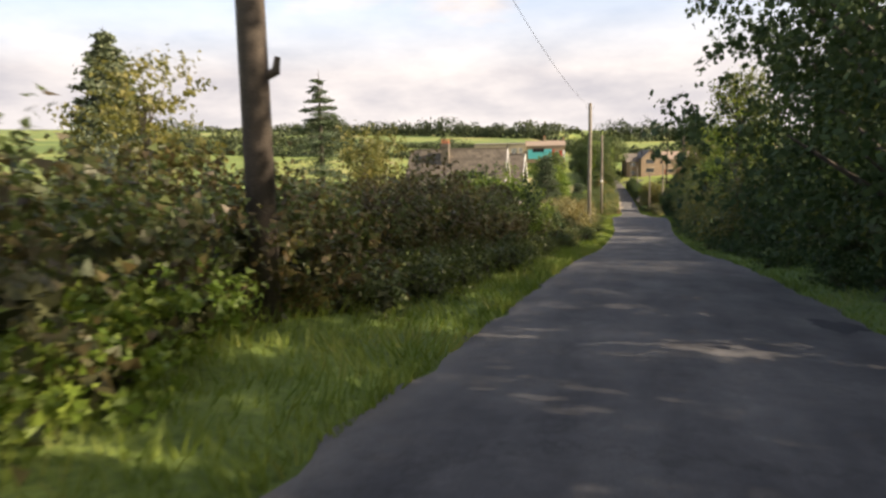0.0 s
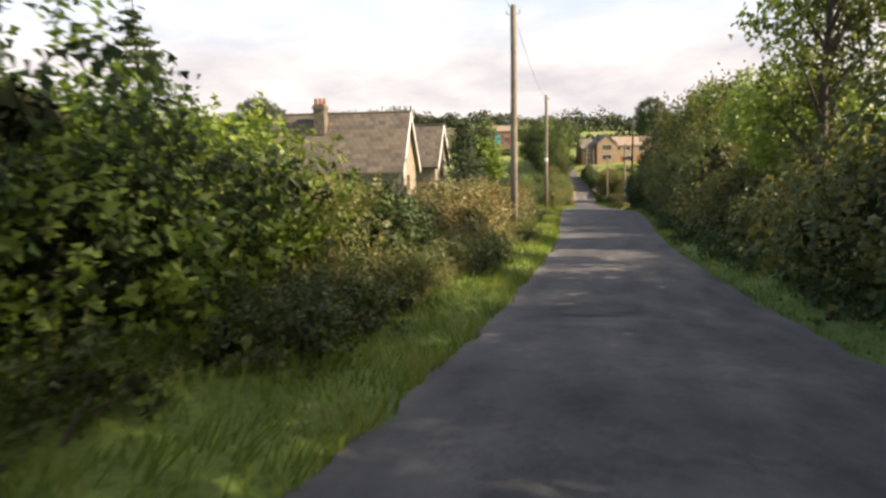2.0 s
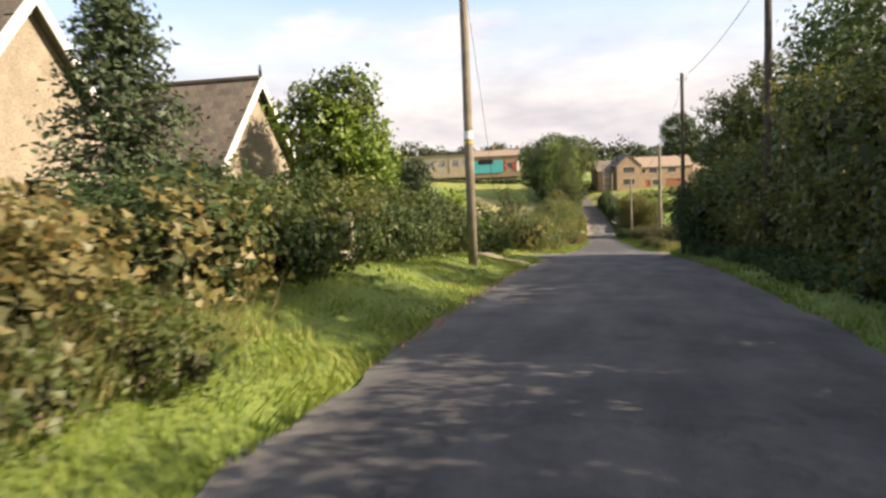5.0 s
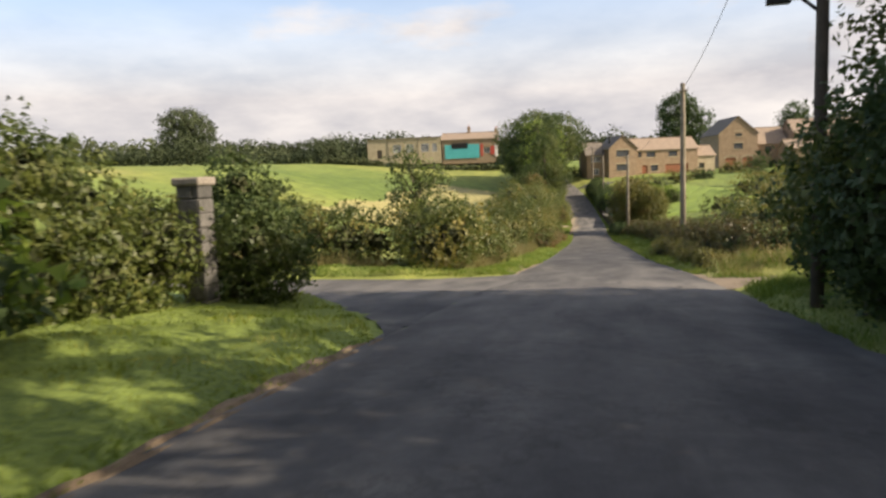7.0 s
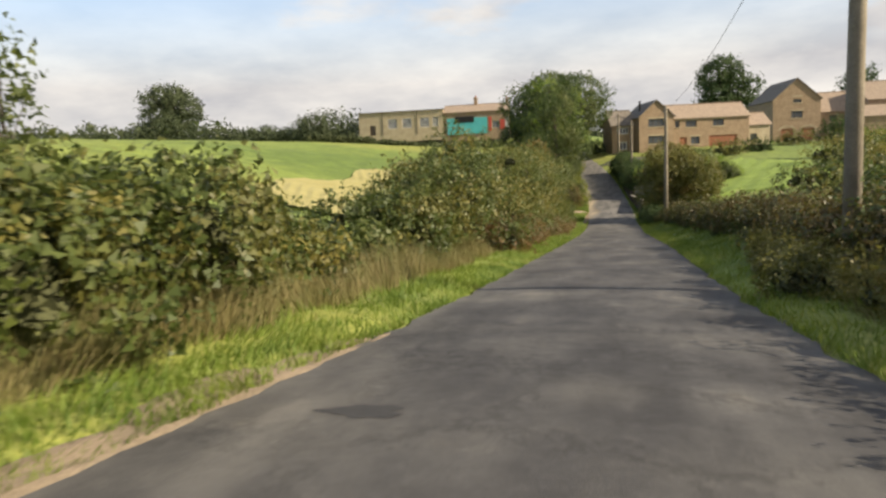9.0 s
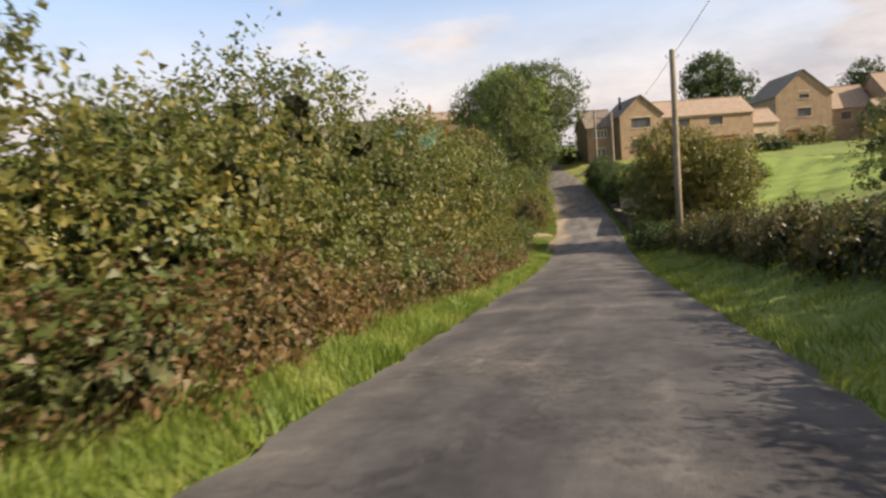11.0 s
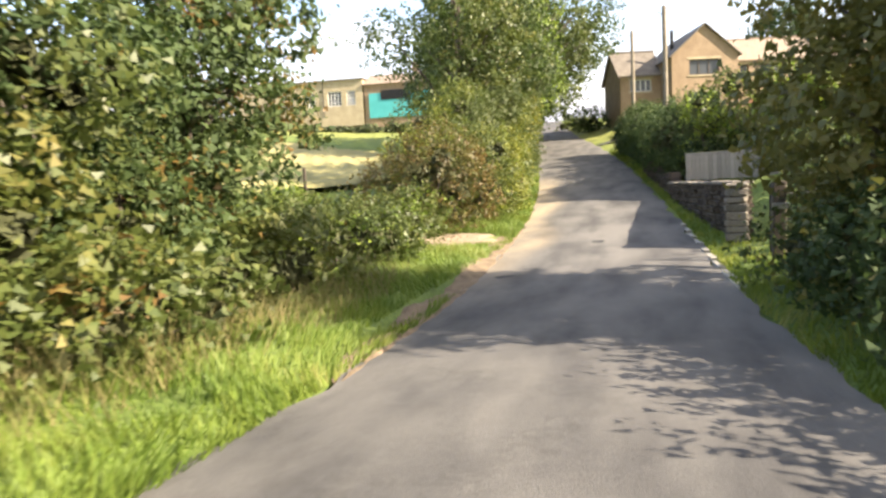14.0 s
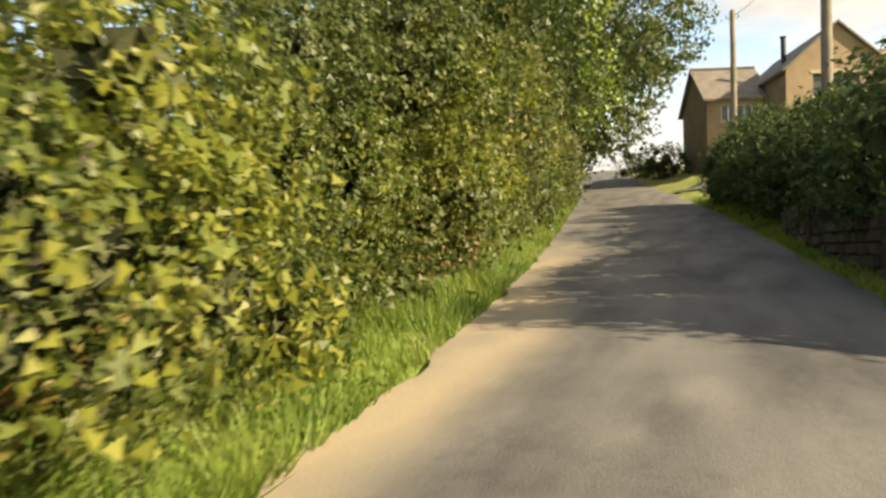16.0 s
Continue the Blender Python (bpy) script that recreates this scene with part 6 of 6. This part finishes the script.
for k_, (x_, y_) in enumerate(((4.0, 82.6), (3.9, 84.4), (4.0, 86.2), (4.5, 88.0), (5.0, 89.6))):
    shrub("tall_hedge", x_, y_, (2.6, 2.2, 4.4 - 0.2 * k_), "dark", 0.13, 5200, "tall dark hedge of hawthorn and holly", "hedge", "tall hedge", 620 + k_, 9, 6, ("hedge", 1.2), -0.05, 0.55, 90)
hedge_row("verge_weeds", -4.0, 88.0, 1.0, 1, (2.2, 1.0, 0.5), "dark", 0.10, 800, "low dark weeds under the tall hedge", "verge weeds", 24, 2.6, None, None, 3)
tree("sycamore_tree", 6.6, 15.2, 13.0, 6.2, "dark", 0.15, 36000, "tall dark sycamore overhanging the lane", 3, 0.35, 0.12, 1.0, None, "", 46, broad=True)
tree("sycamore_tree", 8.0, 8.6, 12.8, 5.8, "dark", 0.17, 24000, "tall dark sycamore overhanging the lane", 16, 0.35, 0.1, 1.0, None, "", 40, broad=True)
# unseen from the lane; its dense crown only shades the verge at the start
tree("ash_tree", 8.9, 3.6, 11.0, 3.9, "dark", 0.2, 15000, "tall dark ash out of view, shading the start of the lane", 27, 0.22, 0.25, 1.0, None, "", 26)
tree("ash_tree", 6.8, 26.6, 9.5, 3.3, "dark", 0.19, 15000, "dark ash tree above the hedge", 26, 0.2, 0.15, 1.0, None, "", 28)
# added tall and dense so that its shadow reaches the left bank
tree("sycamore_tree", 9.4, 23.4, 14.5, 5.0, "dark", 0.24, 24000, "tall dark sycamore added behind the hedge to shade the bank", 19, 0.35, 0.12, 1.0, None, "", 40)
# stands behind the start, out of view, and only casts shade
tree("sycamore_tree", 9.0, -3.2, 13.0, 6.2, "dark", 0.26, 12000, "tall dark sycamore overhanging the lane", 11, 0.35, 0.12, 1.0, None, "", 36)
# added shade caster for the left verge, set far out to the side
tree("ash_tree", 9.6, 35.2, 10.2, 2.5, "hedge", 0.2, 9000, "open ash tree added behind the hedge to shade the verge", 29, 0.18, 0.3, 1.0, None, "", 22)
tree("ash_tree", 4.9, 38.6, 8.8, 1.9, "hedge", 0.16, 9000, "open ash tree above the hedge", 4, 0.18, 0.3, 1.0, ("bright", 0.3), "", 22)
tree("ash_tree", 6.4, 44.5, 5.7, 2.6, "bright", 0.17, 17000, "open ash tree above the hedge", 12, 0.18, 0.3, 1.0, ("bright", 0.3), "", 30)
tree("field_maple", 5.8, 63.0, 7.6, 3.0, "olive", 0.18, 9000, "sunlit maple above the tall hedge", 13, 0.18, 0.15, 1.0, ("bright", 0.2), "", 26)
tree("field_maple", 6.6, 54.0, 7.2, 2.8, "olive", 0.18, 7000, "sunlit maple above the tall hedge", 14, 0.18, 0.15, 1.0, ("bright", 0.4), "", 24)
tree("elm_tree", 5.2, 86.6, 7.0, 2.1, "hedge", 0.13, 17000, "dark leafy elm at the corner", 15, 0.17, 0.34, 1.0, None, "", 34)
# added trees, mostly hidden by the hedge, that cast shade on lane and verge
for i_, (x_, y_, h_) in enumerate(((9.4, 30.0, 12.5), (8.8, 62.0, 8.6), (8.8, 68.6, 9.0), (9.0, 75.0, 9.2), (9.4, 85.0, 9.6))):
    tree("elm_tree", x_, y_, h_, 3.4, "dark", 0.24, 8000, "dark elm added behind the tall hedge to shade the lane", 70 + i_, 0.22, 0.15, 1.0, None, "", 26)
tree("elm_tree", 7.2, 89.0, 8.8, 2.6, "hedge", 0.2, 10000, "dark elm at the end of the tall hedge", 74, 0.22, 0.05, 1.0, None, "", 30)
tree("elm_tree", 8.2, 80.6, 9.4, 3.2, "dark", 0.24, 9500, "dark elm behind the tall hedge", 17, 0.24, 0.06, 1.0, None, "", 26)
hedge_row("low_hedge", 100.5, 150.0, 2.5, 1, (2.4, 1.4, 1.55), "brown", 0.09, 3000, "low trimmed hedge with a brown face", "low hedge", 11, 1.8, ("dark", 0.3), None, 2, True)
hedge_row("verge_weeds", 98.4, 113.0, 1.25, 1, (2.0, 1.2, 0.7), "olive", 0.07, 2800, "rough weeds before the low hedge", "verge weeds", 25, 1.8, ("olive", 0.3), None, 8)
# second caster, added to fill gaps in the big hawthorn's shadow
tree("hawthorn_tree", 4.4, 154.4, 4.3, 2.0, "olive", 0.14, 11000, "smaller hawthorn added to thicken the shade on the lane", 28, 0.15, 0.1, 0.95, ("autumn", 1.8), "", 40)
tree("hawthorn_tree", 2.4, 155.5, 5.7, 2.7, "olive", 0.13, 38000, "broad hawthorn tree with small brownish leaves", 2, 0.18, 0.04, 0.95, ("autumn", 1.8), "", 50)
hedge_row("clipped_bush", 151.0, 157.2, 1.35, 1, (2.0, 1.9, 1.4), "dark", 0.10, 3200, "dark bush at the end of the low hedge", "low hedge", 26, 1.7, ("olive", 0.5), None, 3)
for k_ in range(5):
    shrub("garden_hedge", 0.9 + 1.8 * k_, 170.3 - 0.4 * k_, (2.6, 1.7, 3.7 - 0.3 * k_), "bright", 0.12, 7500, "tall sunlit garden hedge behind the fence", "hedge", "garden hedge", 700 + k_, 9, 6, ("hedge", 0.3), -0.1, 0.6, -8)
hedge_row("garden_hedge", 172.2, 189.0, 1.6, 1, (2.8, 2.2, 2.9), "dark", 0.11, 8500, "tall dense garden hedge above the wall", "garden hedge", 27, 2.1)
tree("garden_tree", 20.5, 179.0, 4.4, 2.0, "dark", 0.16, 5000, "dark garden tree behind the fence", 18, 0.15, 0.1)
for i_, (x_, y_, w_, h_) in enumerate(((17.5, 163.5, 4.2, 2.4), (19.0, 170.0, 5.0, 3.0), (24.0, 176.0, 5.0, 3.2), (5.6, 176.0, 3.0, 2.0), (6.0, 186.0, 3.4, 2.4), (11.0, 189.0, 3.0, 2.0), (15.0, 193.0, 3.0, 1.8), (27.0, 190.0, 5.5, 3.0), (34.0, 186.0, 6.0, 3.6), (21.0, 206.0, 4.0, 2.2), (31.0, 204.0, 5.0, 3.0), (40.0, 200.0, 6.0, 3.6), (12.0, 150.0, 3.6, 2.0), (17.0, 152.0, 4.0, 2.2))):
    shrub("garden_shrub", x_, y_, (w_, w_ * 0.8, h_), ("hedge", "olive", "dark", "bright")[i_ % 4], 0.2, 1700, "rounded garden shrub on the lawn", "shrub", "garden shrubs", 500 + i_, 9, 4, ("olive", 0.8))
for i_, (x_, y_, w_, h_) in enumerate(((10.0, 128.0, 4.5, 2.4), (14.5, 131.0, 5.0, 2.8), (12.5, 137.0, 4.6, 2.2), (17.5, 140.0, 5.4, 3.0), (16.0, 147.0, 5.0, 2.6), (21.5, 149.0, 5.6, 3.2), (19.5, 157.0, 5.2, 2.8),
        (25.0, 160.0, 6.0, 3.4), (22.5, 167.0, 5.4, 3.0), (29.0, 170.0, 6.4, 3.6), (26.5, 183.0, 6.0, 3.4), (35.0, 178.0, 6.4, 3.6), (38.0, 192.0, 7.0, 4.0), (33.0, 195.0, 6.0, 3.2), (21.0, 134.0, 5.4, 2.8), (25.0, 143.0, 6.0, 3.4), (9.5, 121.0, 4.0, 2.0), (13.5, 123.0, 4.4, 2.4), (18.0, 126.0, 5.0, 2.6))):
    shrub("garden_shrub", x_, y_, (w_, w_ * 0.8, h_), ("hedge", "dark", "olive", "hedge")[i_ % 4], 0.2, 1500, "rounded green shrub in the garden", "shrub", "garden shrubs", 540 + i_, 9, 6, ("olive", 0.8))
for k_ in range(6):
    shrub("low_hedge", 5.4 + 1.7 * k_, 99.6 - 0.25 * k_, (2.2, 1.4, 1.5), "brown", 0.10, 3400, "low trimmed hedge with a brown face", "hedge", "low hedge", 760 + k_, 9, 0, ("dark", 0.3), -0.05, 0.6, -8)
for i_, (x_, y_, w_, h_) in enumerate(((2.4, 161.6, 2.2, 1.0), (3.9, 163.4, 2.6, 1.5), (5.2, 160.6, 2.8, 1.8), (3.2, 166.2, 2.6, 1.3))):
    shrub("garden_shrub", x_, y_, (w_, w_ * 0.8, h_), "hedge", 0.12, 2400, "low green shrub behind the garden wall", "shrub", "garden shrubs", 580 + i_, 9, 4, ("dark", 0.5))
tree("yew_tree", 18.5, 258.0, 17.6, 7.2, "dark", 0.45, 22000, "broad dark tree behind the houses", 20, 0.4, 0.1, 1.0, None, "", 34)
tree("yew_tree", 46.0, 264.0, 15.0, 5.2, "dark", 0.45, 9000, "dark tree behind the barn roof", 21, 0.4, 0.1, 1.0, None, "", 30)
tree("field_oak", -125.0, 258.0, 16.0, 8.6, "far", 0.62, 14000, "lone oak at the far field edge", 22, 0.5, 0.15, 1.0, None, "", 34)
tree("field_oak", -63.0, 222.0, 5.0, 4.5, "far", 0.45, 3500, "dark thorn bush beside the workshop", 23, 0.2, 0.02, 1.0, None, "", 24)


# ---- hedgerows and woods far off ----
def far_growth(name, xs, ys, tall, wide, leaf_size, per, label, seed):
    rng = np.random.default_rng(seed)
    lumps = []
    for x, y in zip(xs, ys):
        h = tall * rng.uniform(0.6, 1.15) * (0.35 + 1.3 * float(patchy(x, y, 9.0 * wide, seed + 40)))
        lumps.append((x + rng.normal(0, wide * 0.3), y + rng.normal(0, wide * 0.3), gz(x, y) + h * 0.42, wide * rng.uniform(0.7, 1.3), wide * rng.uniform(0.7, 1.2), h * 0.62))
    lumps = np.array(lumps)
    k = len(lumps)
    d = rng.normal(0, 1, (k, per, 3))
    d /= np.linalg.norm(d, axis=2, keepdims=True)
    pts = (lumps[:, None, :3] + d * lumps[:, None, 3:] * rng.uniform(0.7, 1.1, (k, per, 1))).reshape(-1, 3)
    v, f = leaf_mesh(pts, d.reshape(-1, 3), leaf_size, rng, 0.8)
    return tagged(mesh_part(name, v, f, LEAF["far"]), label, "trees", kind="stuff")


t_ = np.linspace(0, 1, 90)
far_growth("far_hedgerow", -57 - 160 * t_, 236 + 8 * t_ + 3 * np.sin(t_ * 9), 5.4, 2.4, 0.5, 260, "dark hedgerow across the far side of the field", 1)
t_ = np.linspace(0, 1, 60)
far_growth("far_hedgerow", -24 - 40 * t_, 222 - 3 * t_, 1.3, 0.9, 0.35, 130, "low dark hedge before the workshop", 2)
t_ = np.linspace(0, 1, 130)
far_growth("far_hedgerow", -340 + 520 * t_, 420 + 20 * np.sin(t_ * 14), 6.0, 4.0, 1.1, 150, "broken hedgerow over distant fields", 3)
t_ = np.linspace(0, 1, 150)
far_growth("distant_woods", -430 + 560 * t_, 760 + 40 * np.sin(t_ * 7), 14.0, 8.0, 2.2, 140, "long dark wood on the skyline", 4)
t_ = np.linspace(0, 1, 110)
far_growth("distant_woods", -1100 + 2300 * t_, 1250 + 70 * np.sin(t_ * 11), 17.0, 16.0, 6.0, 70, "long dark wood on the skyline", 5)
t_ = np.linspace(0, 1, 40)
far_growth("distant_woods", -330 + 150 * t_, 330 + 30 * t_, 9.0, 5.5, 1.6, 120, "clump of trees at the far field corner", 6)

# ---- grass and dry stalks ----
rng_g = np.random.default_rng(77)


def verge_points(n, y0, y1, side, d0, d1, power=1.4):
    y = rng_g.uniform(y0, y1, n)
    d = d0 + (d1 - d0) * rng_g.uniform(0, 1, n) ** power
    x = road_left(y) - d if side < 0 else road_right(y) + d
    keep = lane_mask(x, y) < 0.25
    bare = np.zeros(n, bool)
    keep &= ~((y > 77.3) & (y < 78.3) & (x < -3.2) & (x > -7.4))
    for bx, by, ba, bb in ((-6.35, 161.8, 1.6, 0.95), (-4.5, 158.0, 0.2, 5.0)):
        bare |= ((x - bx) / ba) ** 2 + ((y - by) / bb) ** 2 < 1
    keep &= ~bare
    x, y = x[keep], y[keep]
    return x, y, land(x, y)


def grass(n, y0, y1, side, d0, d1, tall, wide, label, material=None, bend=0.35, power=1.4):
    x, y, z = verge_points(n, y0, y1, side, d0, d1, power)
    blades("verge_grass", x, y, z, tall, wide, rng_g, material or GRASS, label, bend, "verge grass")


grass(26000, 1.0, 60.0, -1, 0.0, 2.6, 0.26, 0.022, "long green grass on the verge")
grass(34000, 58.0, 90.0, -1, 0.0, 4.6, 0.11, 0.022, "short mown green grass on the verge")
grass(30000, 96.5, 122.0, -1, 0.0, 3.0, 0.2, 0.022, "green grass on the verge")
grass(50000, 120.0, 163.0, -1, 0.0, 2.4, 0.24, 0.022, "green grass on the verge")
grass(42000, 162.0, 200.0, -1, 0.0, 2.8, 0.27, 0.02, "long green grass on the verge")
grass(14000, 200.0, 240.0, -1, 0.0, 2.0, 0.30, 0.05, "long green grass on the rise")
grass(22000, -4.0, 90.0, 1, 0.0, 1.4, 0.14, 0.022, "shaded green grass under the hedge")
grass(26000, 96.5, 158.0, 1, 0.0, 2.2, 0.2, 0.022, "green grass on the verge")
grass(12000, 156.0, 192.0, 1, 0.1, 1.1, 0.18, 0.024, "green grass before the wall")
grass(15000, 97.4, 121.0, -1, 1.3, 2.5, 0.85, 0.014, "dry straw-coloured stalks at the foot of the hedge", STRAW, 0.22, 1.0)
grass(7000, 120.0, 157.0, -1, 0.9, 2.2, 0.6, 0.014, "dry straw-coloured stalks at the foot of the hedge", STRAW, 0.4, 1.0)
grass(9000, 28.0, 60.0, -1, 1.2, 3.0, 0.9, 0.014, "dry straw-coloured stalks in the scrub", STRAW, 0.3, 1.0)
grass(3500, 99.0, 112.0, 1, 0.8, 2.2, 0.7, 0.014, "dry straw-coloured stalks before the hedge", STRAW, 0.3, 1.0)


def lane_grass(n, tall, label):
    """Grass along the side lane, between its far edge and the hedge."""
    d = rng_g.uniform(0.2, 32, n)
    y = lane_far(d) + 0.1 + rng_g.uniform(0, 1, n) ** 1.3 * 2.6
    x = road_left(y) - d
    blades("verge_grass", x, y, land(x, y), tall, 0.024, rng_g, GRASS, label, 0.35, "verge grass")


lane_grass(34000, 0.16, "green grass between the side lane and the hedge")


def rough_corner(n, x0, x1, y0, y1, tall, material, label):
    x, y = rng_g.uniform(x0, x1, n), rng_g.uniform(y0, y1, n)
    keep = (x > road_right(y) + 0.15) & (patchy(x, y, 0.9, 21) > 0.42)
    x, y = x[keep], y[keep]
    blades("verge_grass", x, y, land(x, y), tall, 0.022, rng_g, material, label, 0.4, "verge grass")


rough_corner(16000, 2.4, 13.0, 95.4, 99.4, 0.42, GRASS, "rough tufted grass beside the earth track")
rough_corner(6000, 2.4, 13.0, 95.8, 99.2, 0.65, STRAW, "dry stalks beside the earth track")
rough_corner(14000, 2.6, 9.0, 88.5, 92.8, 0.24, GRASS, "shaded tufted grass at the corner of the track")

x_ = rng_g.uniform(-30, -7.5, 7000)
y_ = lane_far(-3.2 - x_) + rng_g.uniform(1.6, 3.0, 7000)
blades("verge_grass", x_, y_, land(x_, y_), 0.8, 0.014, rng_g, STRAW, "dry straw-coloured stalks at the foot of the lane hedge", 0.22, "verge grass")
